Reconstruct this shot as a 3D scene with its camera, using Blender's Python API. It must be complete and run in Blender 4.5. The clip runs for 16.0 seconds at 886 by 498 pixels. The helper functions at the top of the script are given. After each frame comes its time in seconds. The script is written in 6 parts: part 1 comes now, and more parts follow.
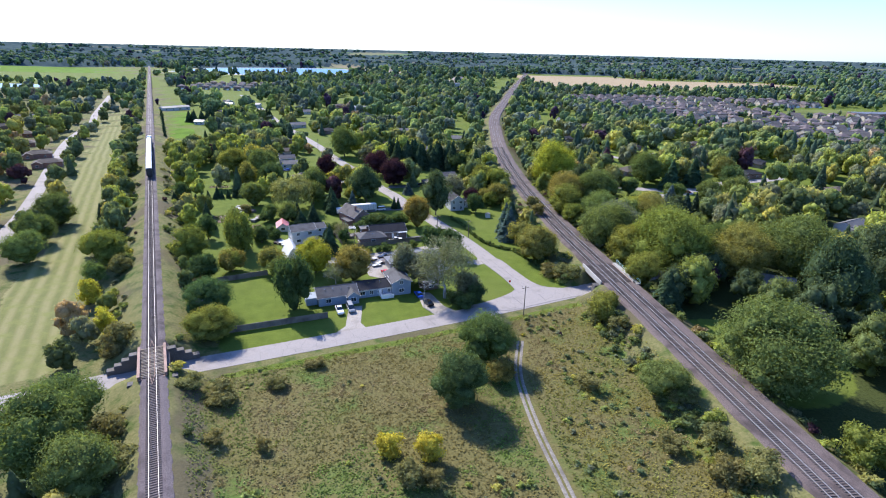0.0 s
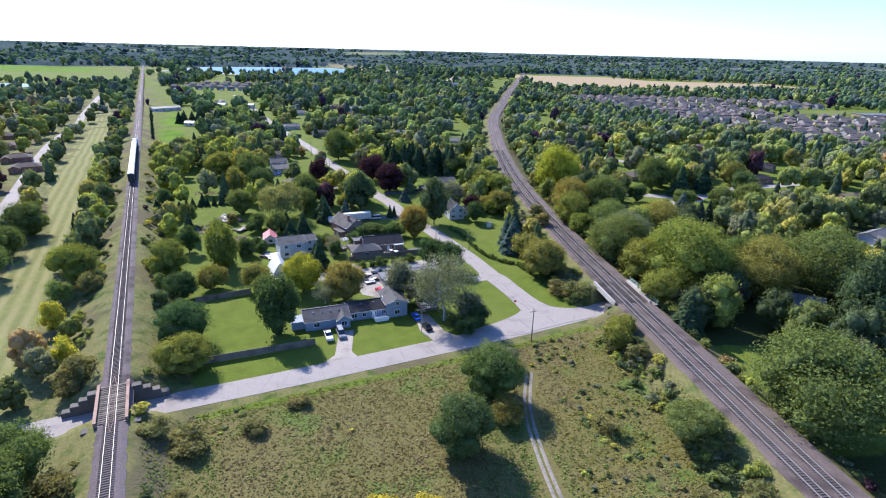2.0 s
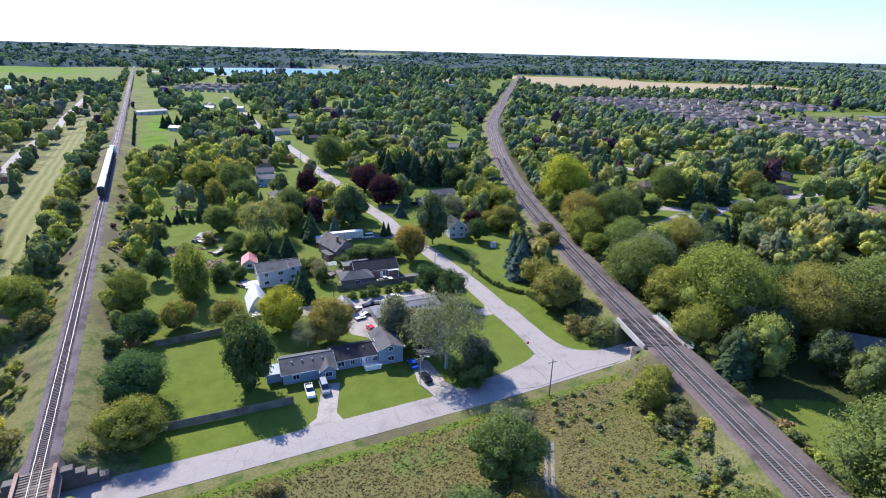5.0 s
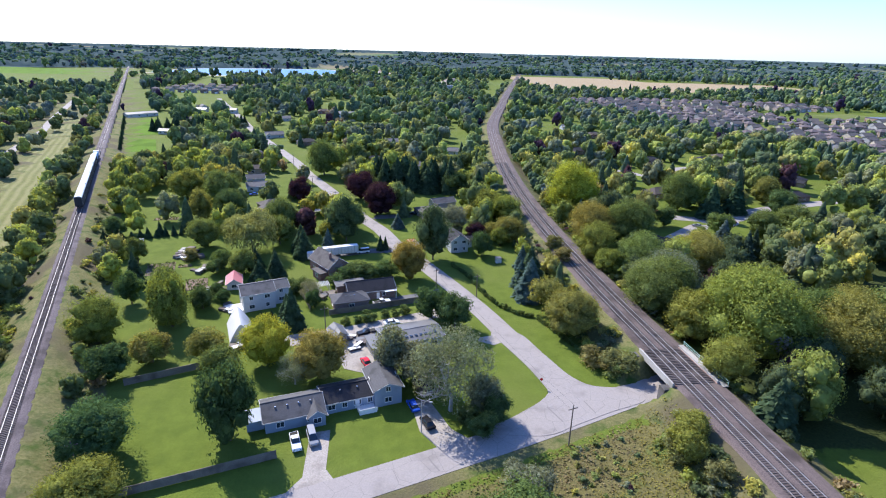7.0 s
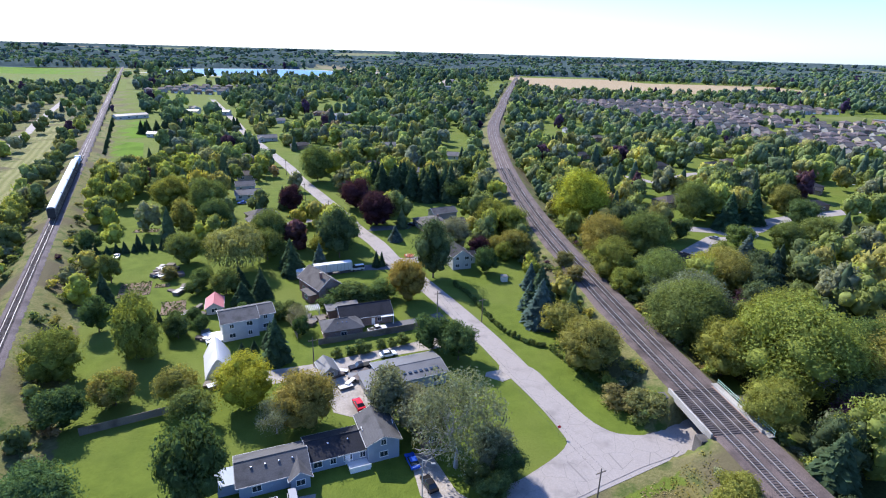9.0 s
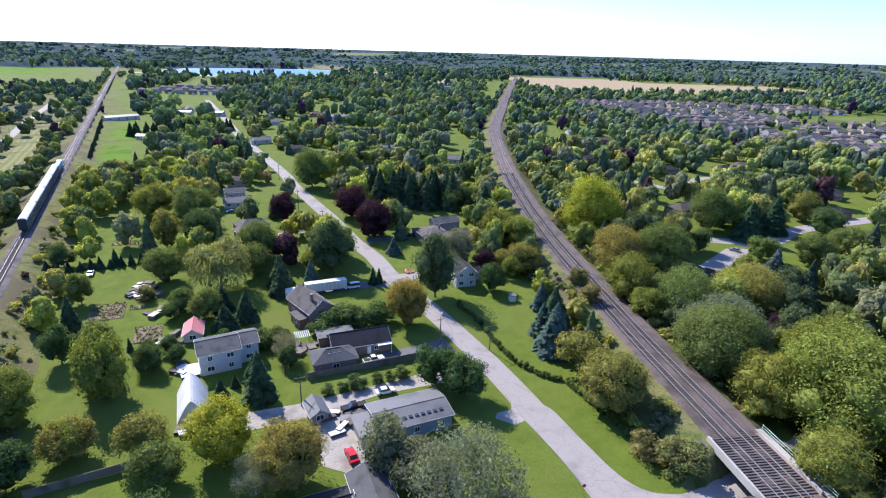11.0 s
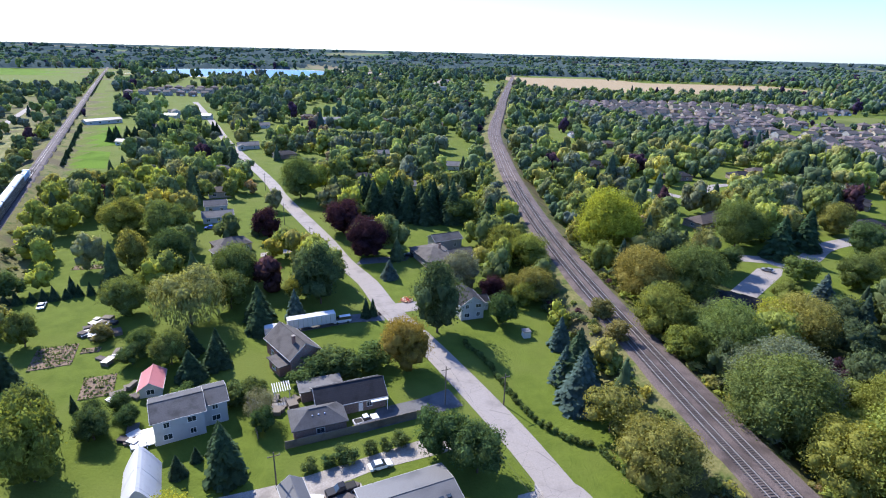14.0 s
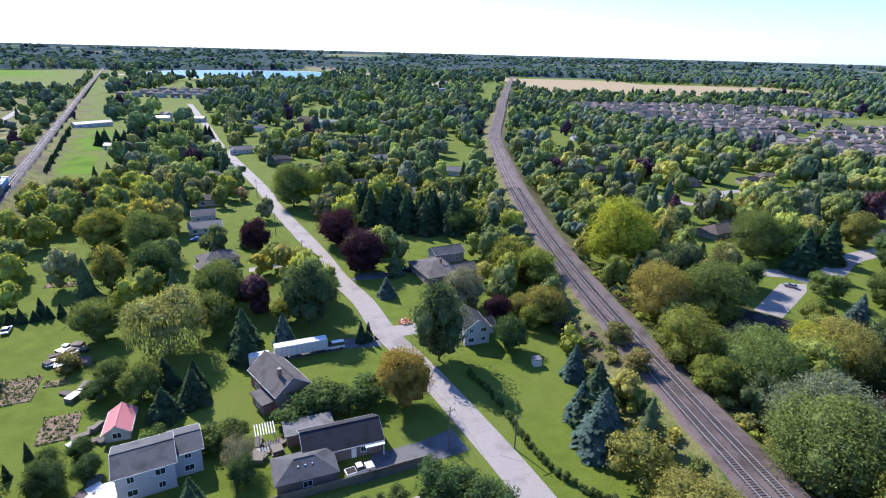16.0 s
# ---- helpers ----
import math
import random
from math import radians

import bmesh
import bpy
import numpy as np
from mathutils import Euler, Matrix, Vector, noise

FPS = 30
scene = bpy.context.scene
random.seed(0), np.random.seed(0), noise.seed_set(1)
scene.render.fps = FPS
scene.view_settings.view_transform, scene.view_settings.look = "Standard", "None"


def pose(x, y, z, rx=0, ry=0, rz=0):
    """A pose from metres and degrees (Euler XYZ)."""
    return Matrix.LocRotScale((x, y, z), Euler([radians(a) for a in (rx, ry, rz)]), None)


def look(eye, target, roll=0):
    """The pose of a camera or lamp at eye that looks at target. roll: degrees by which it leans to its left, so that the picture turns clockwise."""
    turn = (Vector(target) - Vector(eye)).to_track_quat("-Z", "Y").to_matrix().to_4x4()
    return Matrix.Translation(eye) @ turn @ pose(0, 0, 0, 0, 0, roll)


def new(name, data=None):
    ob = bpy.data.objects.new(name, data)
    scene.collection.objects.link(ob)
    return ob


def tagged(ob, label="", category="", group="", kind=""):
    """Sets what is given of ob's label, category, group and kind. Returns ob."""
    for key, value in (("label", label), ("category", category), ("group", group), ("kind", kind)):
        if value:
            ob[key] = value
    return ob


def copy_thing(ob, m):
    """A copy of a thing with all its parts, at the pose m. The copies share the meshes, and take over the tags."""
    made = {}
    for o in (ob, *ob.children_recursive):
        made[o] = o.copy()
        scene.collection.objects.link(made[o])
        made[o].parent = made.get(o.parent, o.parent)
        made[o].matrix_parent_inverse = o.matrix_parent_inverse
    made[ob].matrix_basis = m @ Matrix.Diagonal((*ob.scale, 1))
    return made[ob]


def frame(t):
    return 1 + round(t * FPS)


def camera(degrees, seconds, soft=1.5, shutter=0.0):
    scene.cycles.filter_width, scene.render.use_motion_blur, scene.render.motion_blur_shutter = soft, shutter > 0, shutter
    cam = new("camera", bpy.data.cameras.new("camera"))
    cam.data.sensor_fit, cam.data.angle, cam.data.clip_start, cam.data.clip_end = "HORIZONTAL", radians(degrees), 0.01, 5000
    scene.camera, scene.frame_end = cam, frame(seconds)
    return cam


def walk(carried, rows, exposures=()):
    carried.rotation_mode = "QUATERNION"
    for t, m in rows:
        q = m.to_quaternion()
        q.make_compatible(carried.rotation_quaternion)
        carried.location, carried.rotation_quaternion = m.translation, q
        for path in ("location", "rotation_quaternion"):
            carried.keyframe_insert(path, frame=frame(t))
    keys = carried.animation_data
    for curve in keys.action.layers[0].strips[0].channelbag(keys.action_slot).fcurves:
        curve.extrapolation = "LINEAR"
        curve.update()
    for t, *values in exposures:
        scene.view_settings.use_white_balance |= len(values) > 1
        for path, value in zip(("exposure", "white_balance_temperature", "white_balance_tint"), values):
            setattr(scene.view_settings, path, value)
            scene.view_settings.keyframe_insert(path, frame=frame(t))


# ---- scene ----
cam = camera(77.3, 16.0, soft=1.1)
PATH = [
    (0, (2.496, -1.55, 74.464), (2.535, 0.331, 73.786), 1.4),
    (0.5, (2.346, 2.416, 74.402), (2.389, 4.297, 73.723), 1.5),
    (1, (2.23, 6.462, 74.32), (2.275, 8.342, 73.641), 1.5),
    (1.5, (2.162, 10.562, 74.248), (2.208, 12.442, 73.569), 1.5),
    (2, (2.042, 14.625, 74.254), (2.091, 16.506, 73.575), 1.5),
    (2.5, (1.9, 18.604, 74.291), (1.952, 20.484, 73.611), 1.5),
    (3, (1.775, 22.634, 74.364), (1.829, 24.514, 73.685), 1.5),
    (3.5, (1.618, 26.75, 74.43), (1.675, 28.63, 73.751), 1.5),
    (4, (1.447, 30.915, 74.496), (1.506, 32.796, 73.818), 1.5),
    (6.5, (0.438, 51.944, 75.047), (0.508, 53.825, 74.37), 1.5),
    (7, (0.159, 56.201, 75.041), (0.231, 58.082, 74.364), 1.5),
    (7.5, (-0.06, 60.548, 74.995), (0.015, 62.428, 74.317), 1.6),
    (8, (-0.223, 65.0, 74.963), (-0.147, 66.88, 74.287), 1.5),
    (8.5, (-0.346, 69.444, 74.925), (-0.269, 71.325, 74.249), 1.6),
    (9, (-0.522, 73.796, 74.89), (-0.442, 75.677, 74.215), 1.6),
    (9.2, (-0.598, 75.502, 74.881), (-0.518, 77.382, 74.205), 1.6),
    (11.5, (-1.46, 94.966, 74.491), (-1.372, 96.846, 73.815), 1.6),
    (12, (-1.662, 99.155, 74.442), (-1.571, 101.034, 73.765), 1.6),
    (12.5, (-1.888, 103.4, 74.386), (-1.795, 105.28, 73.709), 1.6),
    (13, (-2.09, 107.45, 74.343), (-1.995, 109.33, 73.666), 1.6),
    (13.5, (-2.284, 111.386, 74.326), (-2.186, 113.265, 73.648), 1.6),
    (14, (-2.465, 115.209, 74.295), (-2.364, 117.089, 73.619), 1.5),
    (14.5, (-2.553, 118.945, 74.273), (-2.451, 120.825, 73.598), 1.5),
    (15, (-2.578, 122.588, 74.242), (-2.475, 124.468, 73.567), 1.4),
    (15.5, (-2.628, 126.118, 74.2), (-2.523, 127.998, 73.527), 1.5),
    (16, (-2.797, 129.559, 74.173), (-2.69, 131.439, 73.501), 1.5),
]
walk(cam, [(t, look(eye, target, roll)) for t, eye, target, roll in PATH], [(0.0, 1.0, 6250, 14), (16.0, 1.0, 6250, 14)])

# ---- light ----
SUN_AZ = Vector((-0.59, 0.81, 0.0)).normalized()
SUN_EL = radians(39)
world = bpy.data.worlds.new("sky")
scene.world = world
world.use_nodes = True
wn = world.node_tree.nodes
wn.clear()
sky = wn.new("ShaderNodeTexSky")
sky.sky_type = "NISHITA"
sky.sun_disc = False
sky.sun_elevation = SUN_EL
sky.sun_rotation = math.atan2(SUN_AZ.x, SUN_AZ.y)
sky.air_density, sky.dust_density, sky.ozone_density = 1.0, 0.35, 2.0
bgd = wn.new("ShaderNodeBackground")
bgd.inputs["Strength"].default_value = 0.112
wout = wn.new("ShaderNodeOutputWorld")
tint = wn.new("ShaderNodeVectorMath")
tint.operation = "MULTIPLY"
tint.inputs[1].default_value = (0.71, 0.93, 1.36)
world.node_tree.links.new(sky.outputs[0], tint.inputs[0])
world.node_tree.links.new(tint.outputs[0], bgd.inputs[0])
world.node_tree.links.new(bgd.outputs[0], wout.inputs[0])
sun_data = bpy.data.lights.new("sun", "SUN")
sun_data.energy, sun_data.angle, sun_data.color = 4.3, radians(0.55), (1.0, 0.94, 0.83)
sun = new("sun", sun_data)
sun_dir = SUN_AZ * math.cos(SUN_EL) + Vector((0, 0, math.sin(SUN_EL)))
sun.matrix_world = look(sun_dir * 500, (0, 0, 0))

rng = np.random.default_rng(7)


# ---- materials ----
class N:
    """A small wrapper for building a node material."""

    def __init__(self, name, rough=0.8, metal=0.0):
        self.m = bpy.data.materials.new(name)
        self.m.use_nodes = True
        self.t = self.m.node_tree
        self.b = self.t.nodes["Principled BSDF"]
        self.b.inputs["Roughness"].default_value = rough
        self.b.inputs["Metallic"].default_value = metal
        self.b.inputs["Specular IOR Level"].default_value = 0.3

    def add(self, kind, attribute_name=None, bands_direction=None, blend_type=None, data_type=None, feature=None, interpolation_type=None, operation=None, wave_profile=None):
        n = self.t.nodes.new(kind)
        if attribute_name:
            n.attribute_name = attribute_name
        if bands_direction:
            n.bands_direction = bands_direction
        if blend_type:
            n.blend_type = blend_type
        if data_type:
            n.data_type = data_type
        if feature:
            n.feature = feature
        if interpolation_type:
            n.interpolation_type = interpolation_type
        if operation:
            n.operation = operation
        if wave_profile:
            n.wave_profile = wave_profile
        return n

    def link(self, a, b):
        self.t.links.new(a, b)

    def pos(self):
        return self.add("ShaderNodeNewGeometry").outputs["Position"]

    def coord(self):
        return self.add("ShaderNodeTexCoord").outputs["Object"]

    def noise(self, vec, scale, detail=3.0, rough=0.55):
        n = self.add("ShaderNodeTexNoise")
        n.inputs["Scale"].default_value = scale
        n.inputs["Detail"].default_value = detail
        n.inputs["Roughness"].default_value = rough
        self.link(vec, n.inputs["Vector"])
        return n.outputs["Fac"]

    def ramp(self, fac, stops):
        r = self.add("ShaderNodeValToRGB")
        e = r.color_ramp.elements
        while len(e) < len(stops):
            e.new(0.5)
        for k, (p, c) in enumerate(stops):
            e[k].position = p
            e[k].color = (*c, 1)
        self.link(fac, r.inputs[0])
        return r.outputs[0]

    def mix(self, fac, a, b, blend="MIX"):
        n = self.add("ShaderNodeMix", data_type="RGBA", blend_type=blend)
        for sock, v in ((n.inputs[0], fac), (n.inputs[6], a), (n.inputs[7], b)):
            if isinstance(v, (int, float)):
                sock.default_value = v
            elif isinstance(v, tuple):
                sock.default_value = (*v, 1)
            else:
                self.link(v, sock)
        return n.outputs[2]

    def step(self, fac, lo, hi):
        n = self.add("ShaderNodeMapRange", interpolation_type="SMOOTHSTEP")
        n.inputs[1].default_value, n.inputs[2].default_value = lo, hi
        self.link(fac, n.inputs[0])
        return n.outputs[0]

    def maths(self, op, a, b=0.0):
        n = self.add("ShaderNodeMath", operation=op)
        for k, v in enumerate((a, b)):
            if isinstance(v, (int, float)):
                n.inputs[k].default_value = v
            else:
                self.link(v, n.inputs[k])
        return n.outputs[0]

    def bump(self, h, strength, dist):
        n = self.add("ShaderNodeBump")
        n.inputs["Strength"].default_value = strength
        n.inputs["Distance"].default_value = dist
        self.link(h, n.inputs["Height"])
        self.link(n.outputs[0], self.b.inputs["Normal"])

    def color(self, c):
        self.link(c, self.b.inputs["Base Color"])


def surface(name, dark, light, scale=2.0, rough=0.8, metal=0.0, bump=0.02, big=0.15):
    """A plain weathered surface: grain, and broad stains."""
    n = N(name, rough, metal)
    p = n.coord()
    fine = n.noise(p, scale * 6, 4)
    broad = n.noise(p, scale * big, 2)
    c = n.ramp(fine, [(0.3, dark), (0.7, light)])
    c = n.mix(n.step(broad, 0.45, 0.75), c, tuple(v * 0.72 for v in dark))
    n.color(c)
    if bump:
        n.bump(fine, 0.5, bump)
    return n.m


def leaf_material(name, per_object):
    m = bpy.data.materials.new(name)
    m.use_nodes = True
    t = m.node_tree
    t.nodes.clear()
    out = t.nodes.new("ShaderNodeOutputMaterial")
    if per_object:
        src = t.nodes.new("ShaderNodeObjectInfo").outputs["Color"]
    else:
        a = t.nodes.new("ShaderNodeAttribute")
        a.attribute_name = "leaf"
        src = a.outputs["Color"]
    geo = t.nodes.new("ShaderNodeNewGeometry")
    r = t.nodes.new("ShaderNodeMapRange")
    r.inputs[3].default_value, r.inputs[4].default_value = 0.76, 1.24
    t.links.new(geo.outputs["Random Per Island"], r.inputs[0])
    nz = t.nodes.new("ShaderNodeTexNoise")
    nz.inputs["Scale"].default_value = 0.6
    t.links.new(geo.outputs["Position"], nz.inputs["Vector"])
    r2 = t.nodes.new("ShaderNodeMapRange")
    r2.inputs[1].default_value, r2.inputs[2].default_value = 0.3, 0.7
    r2.inputs[3].default_value, r2.inputs[4].default_value = 0.78, 1.6
    t.links.new(nz.outputs["Fac"], r2.inputs[0])
    mul = t.nodes.new("ShaderNodeMath")
    mul.operation = "MULTIPLY"
    t.links.new(r.outputs[0], mul.inputs[0])
    t.links.new(r2.outputs[0], mul.inputs[1])
    sc = t.nodes.new("ShaderNodeVectorMath")
    sc.operation = "SCALE"
    t.links.new(src, sc.inputs[0])
    t.links.new(mul.outputs[0], sc.inputs["Scale"])
    d = t.nodes.new("ShaderNodeBsdfDiffuse")
    tr = t.nodes.new("ShaderNodeBsdfTranslucent")
    mx = t.nodes.new("ShaderNodeMixShader")
    mx.inputs[0].default_value = 0.42
    warm = t.nodes.new("ShaderNodeVectorMath")
    warm.operation = "MULTIPLY"
    warm.inputs[1].default_value = (1.25, 1.15, 0.6)
    t.links.new(sc.outputs[0], warm.inputs[0])
    t.links.new(sc.outputs[0], d.inputs[0])
    t.links.new(warm.outputs[0], tr.inputs[0])
    t.links.new(d.outputs[0], mx.inputs[1])
    t.links.new(tr.outputs[0], mx.inputs[2])
    t.links.new(mx.outputs[0], out.inputs[0])
    return m


def ground_material():
    n = N("ground_cover", 0.95)
    n.b.inputs["Specular IOR Level"].default_value = 0.1
    p = n.pos()
    fine = n.noise(p, 1.6, 5, 0.65)
    mid = n.noise(p, 0.22, 4, 0.6)
    broad = n.noise(p, 0.035, 3)
    lawn = n.ramp(mid, [(0.3, (0.094, 0.133, 0.019)), (0.7, (0.136, 0.182, 0.027))])
    lawn = n.mix(n.step(broad, 0.42, 0.68), lawn, (0.132, 0.166, 0.032))
    wild = n.ramp(fine, [(0.25, (0.115, 0.12, 0.04)), (0.5, (0.17, 0.165, 0.065)), (0.8, (0.23, 0.21, 0.095))])
    wild = n.mix(n.step(mid, 0.45, 0.7), wild, (0.06, 0.1, 0.02))
    wild = n.mix(n.step(broad, 0.5, 0.62), wild, (0.12, 0.105, 0.06))
    gold = n.ramp(fine, [(0.25, (0.12, 0.112, 0.04)), (0.55, (0.158, 0.14, 0.053)), (0.8, (0.195, 0.17, 0.066))])
    green = n.ramp(fine, [(0.3, (0.085, 0.13, 0.03)), (0.7, (0.125, 0.18, 0.042))])
    gold = n.mix(n.step(n.noise(p, 0.05, 4, 0.6), 0.5, 0.64), gold, green)
    # mown rows of the hay field run beside the railway
    rot = n.add("ShaderNodeMapping")
    rot.inputs["Rotation"].default_value = (0, 0, radians(-25.8))
    n.link(p, rot.inputs["Vector"])
    wave = n.add("ShaderNodeTexWave", bands_direction="X")
    wave.inputs["Scale"].default_value = 0.075
    wave.inputs["Distortion"].default_value = 2.6
    wave.inputs["Detail"].default_value = 2
    wave.inputs["Detail Scale"].default_value = 0.4
    n.link(rot.outputs[0], wave.inputs["Vector"])
    hay = n.ramp(wave.outputs["Fac"], [(0.1, (0.165, 0.175, 0.062)), (0.9, (0.26, 0.245, 0.11))])
    hay = n.mix(n.step(mid, 0.4, 0.75), hay, (0.21, 0.225, 0.075))
    c = lawn
    edge = n.maths("MULTIPLY", n.maths("SUBTRACT", n.noise(p, 0.5, 4), 0.5), 0.7)
    for key, col in (("wild", wild), ("gold", gold), ("hay", hay)):
        a = n.add("ShaderNodeAttribute", attribute_name=key)
        c = n.mix(n.step(n.maths("ADD", a.outputs["Fac"], edge), 0.4, 0.6), c, col)
    tan = n.ramp(mid, [(0.3, (0.33, 0.25, 0.15)), (0.7, (0.42, 0.33, 0.2))])
    a = n.add("ShaderNodeAttribute", attribute_name="tan")
    c = n.mix(n.step(a.outputs["Fac"], 0.4, 0.6), c, tan)
    a = n.add("ShaderNodeAttribute", attribute_name="wood")
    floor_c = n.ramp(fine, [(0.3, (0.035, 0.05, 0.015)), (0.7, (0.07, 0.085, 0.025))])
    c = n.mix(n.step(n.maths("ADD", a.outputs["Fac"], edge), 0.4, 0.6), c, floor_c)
    c = n.mix(0.35, c, n.ramp(fine, [(0.2, (0.5, 0.5, 0.5)), (0.8, (1.0, 1.0, 1.0))]), "MULTIPLY")
    n.color(c)
    n.bump(fine, 0.8, 0.25)
    return n.m


def road_material():
    n = N("worn_asphalt", 0.9)
    p = n.pos()
    c = n.ramp(n.noise(p, 3.0, 5, 0.7), [(0.3, (0.265, 0.24, 0.226)), (0.7, (0.335, 0.305, 0.288))])
    c = n.mix(n.step(n.noise(p, 0.12, 4, 0.6), 0.5, 0.7), c, (0.22, 0.2, 0.19))
    crack = n.add("ShaderNodeTexVoronoi", feature="DISTANCE_TO_EDGE")
    crack.inputs["Scale"].default_value = 0.22
    n.link(p, crack.inputs["Vector"])
    c = n.mix(n.step(crack.outputs[0], 0.012, 0.0), c, (0.2, 0.183, 0.175))
    n.color(c)
    n.bump(n.noise(p, 12, 3), 0.3, 0.01)
    return n.m


def gravel_material(name, dark, light, scale=4.0):
    n = N(name, 0.95)
    p = n.pos()
    v = n.add("ShaderNodeTexVoronoi")
    v.inputs["Scale"].default_value = scale
    n.link(p, v.inputs["Vector"])
    c = n.mix(v.outputs["Distance"], light, dark)
    c = n.mix(n.step(n.noise(p, 0.15, 4), 0.45, 0.7), c, tuple(x * 0.75 for x in dark))
    n.color(c)
    n.bump(v.outputs["Distance"], 0.7, 0.06)
    return n.m


def shingle_material(name, dark, light):
    n = N(name, 0.9)
    p = n.coord()
    c = n.ramp(n.noise(p, 5, 4, 0.7), [(0.3, dark), (0.7, light)])
    b = n.add("ShaderNodeTexWave", bands_direction="Z", wave_profile="SAW")
    b.inputs["Scale"].default_value = 1.5
    n.link(p, b.inputs["Vector"])
    c = n.mix(n.step(n.noise(p, 0.35, 3), 0.45, 0.75), c, tuple(x * 0.7 for x in dark))
    c = n.mix(0.25, c, n.ramp(b.outputs["Fac"], [(0, (0.55, 0.55, 0.55)), (0.3, (1, 1, 1))]), "MULTIPLY")
    n.color(c)
    n.bump(b.outputs["Fac"], 0.5, 0.03)
    return n.m


def siding_material(name, col):
    n = N(name, 0.55)
    p = n.coord()
    b = n.add("ShaderNodeTexWave", bands_direction="Z", wave_profile="SAW")
    b.inputs["Scale"].default_value = 1.6
    n.link(p, b.inputs["Vector"])
    c = n.mix(n.step(n.noise(p, 0.5, 4), 0.5, 0.8), tuple(col), tuple(x * 0.82 for x in col))
    n.color(c)
    n.bump(b.outputs["Fac"], 0.6, 0.03)
    return n.m


def brick_material(name, a, b2):
    n = N(name, 0.9)
    p = n.coord()
    br = n.add("ShaderNodeTexBrick")
    br.inputs["Scale"].default_value = 4.0
    br.inputs["Color1"].default_value = (*a, 1)
    br.inputs["Color2"].default_value = (*b2, 1)
    br.inputs["Mortar"].default_value = (0.3, 0.27, 0.24, 1)
    br.inputs["Mortar Size"].default_value = 0.015
    mp = n.add("ShaderNodeMapping")
    mp.inputs["Rotation"].default_value = (radians(90), 0, 0)
    n.link(p, mp.inputs["Vector"])
    n.link(mp.outputs[0], br.inputs["Vector"])
    n.color(br.outputs["Color"])
    return n.m


def paint(name, col, rough=0.35, metal=0.0):
    n = N(name, rough, metal)
    p = n.coord()
    n.color(n.mix(n.step(n.noise(p, 1.2, 4), 0.5, 0.8), tuple(col), tuple(x * 0.85 for x in col)))
    return n.m


GROUND = ground_material()
ROAD = road_material()
BALLAST = gravel_material("railway_ballast", (0.0786, 0.0646, 0.0679), (0.181, 0.151, 0.157), 5.0)
BALLAST_R = gravel_material("brown_ballast", (0.085, 0.066, 0.062), (0.185, 0.145, 0.135), 5.0)
GRAVEL = gravel_material("pale_gravel", (0.28, 0.25, 0.222), (0.42, 0.385, 0.35), 3.0)
DIRT = gravel_material("dirt_track", (0.17, 0.15, 0.125), (0.29, 0.265, 0.23), 2.0)
ASPHALT = surface("dark_asphalt", (0.1, 0.1, 0.105), (0.15, 0.15, 0.155), 2)
STEEL = paint("rail_steel", (0.4, 0.385, 0.385), 0.6, 0.5)
RUST = surface("rusty_steel", (0.22, 0.13, 0.1), (0.4, 0.26, 0.21), 1.5, 0.75)
TIE = surface("weathered_tie", (0.092, 0.076, 0.071), (0.155, 0.13, 0.122), 3, 0.9)
CONCRETE = surface("old_concrete", (0.3, 0.29, 0.27), (0.46, 0.44, 0.41), 1.0)
STONE = surface("abutment_stone", (0.08, 0.075, 0.07), (0.17, 0.155, 0.145), 1.2)
WHITE = paint("white_trim", (0.8, 0.8, 0.79), 0.5)
TRIM = paint("grey_white_trim", (0.42, 0.43, 0.44), 0.5)
GLASS = paint("window_glass", (0.03, 0.04, 0.05), 0.08)
GLASS.node_tree.nodes["Principled BSDF"].inputs["Specular IOR Level"].default_value = 0.8
RUBBER = paint("tyre_rubber", (0.02, 0.02, 0.02), 0.8)
CHROME = paint("bright_metal", (0.6, 0.6, 0.6), 0.25, 1.0)
BARK = surface("bark", (0.08, 0.06, 0.045), (0.17, 0.135, 0.105), 2, 0.95)
BARK_PALE = surface("pale_bark", (0.3, 0.28, 0.26), (0.48, 0.46, 0.43), 2, 0.9)
WOOD_GREY = surface("grey_board", (0.139, 0.119, 0.0984), (0.246, 0.213, 0.176), 2, 0.9)
POLE_WOOD = surface("pole_timber", (0.1, 0.08, 0.065), (0.18, 0.15, 0.125), 2, 0.9)
LEAF = leaf_material("foliage", True)
LEAF_S = leaf_material("woodland_foliage", False)
SH_GREY = shingle_material("grey_shingles", (0.0769, 0.0769, 0.0811), (0.118, 0.118, 0.125))
SH_DARK = shingle_material("dark_shingles", (0.0189, 0.0197, 0.0252), (0.0357, 0.0365, 0.0441))
SH_BROWN = shingle_material("brown_shingles", (0.0724, 0.0588, 0.052), (0.118, 0.0975, 0.0858))
SH_TAUPE = shingle_material("taupe_shingles", (0.0905, 0.0811, 0.0769), (0.136, 0.125, 0.118))
SH_PALE = shingle_material("pale_shingles", (0.136, 0.131, 0.131), (0.19, 0.186, 0.186))
SH_ROSE = shingle_material("rose_grey_shingles", (0.112, 0.09, 0.092), (0.17, 0.14, 0.14))
SH_TERRA = shingle_material("terracotta_shingles", (0.174, 0.0928, 0.058), (0.244, 0.145, 0.0986))
ROOF_RED = paint("red_metal_roof", (0.55, 0.2, 0.2), 0.5)
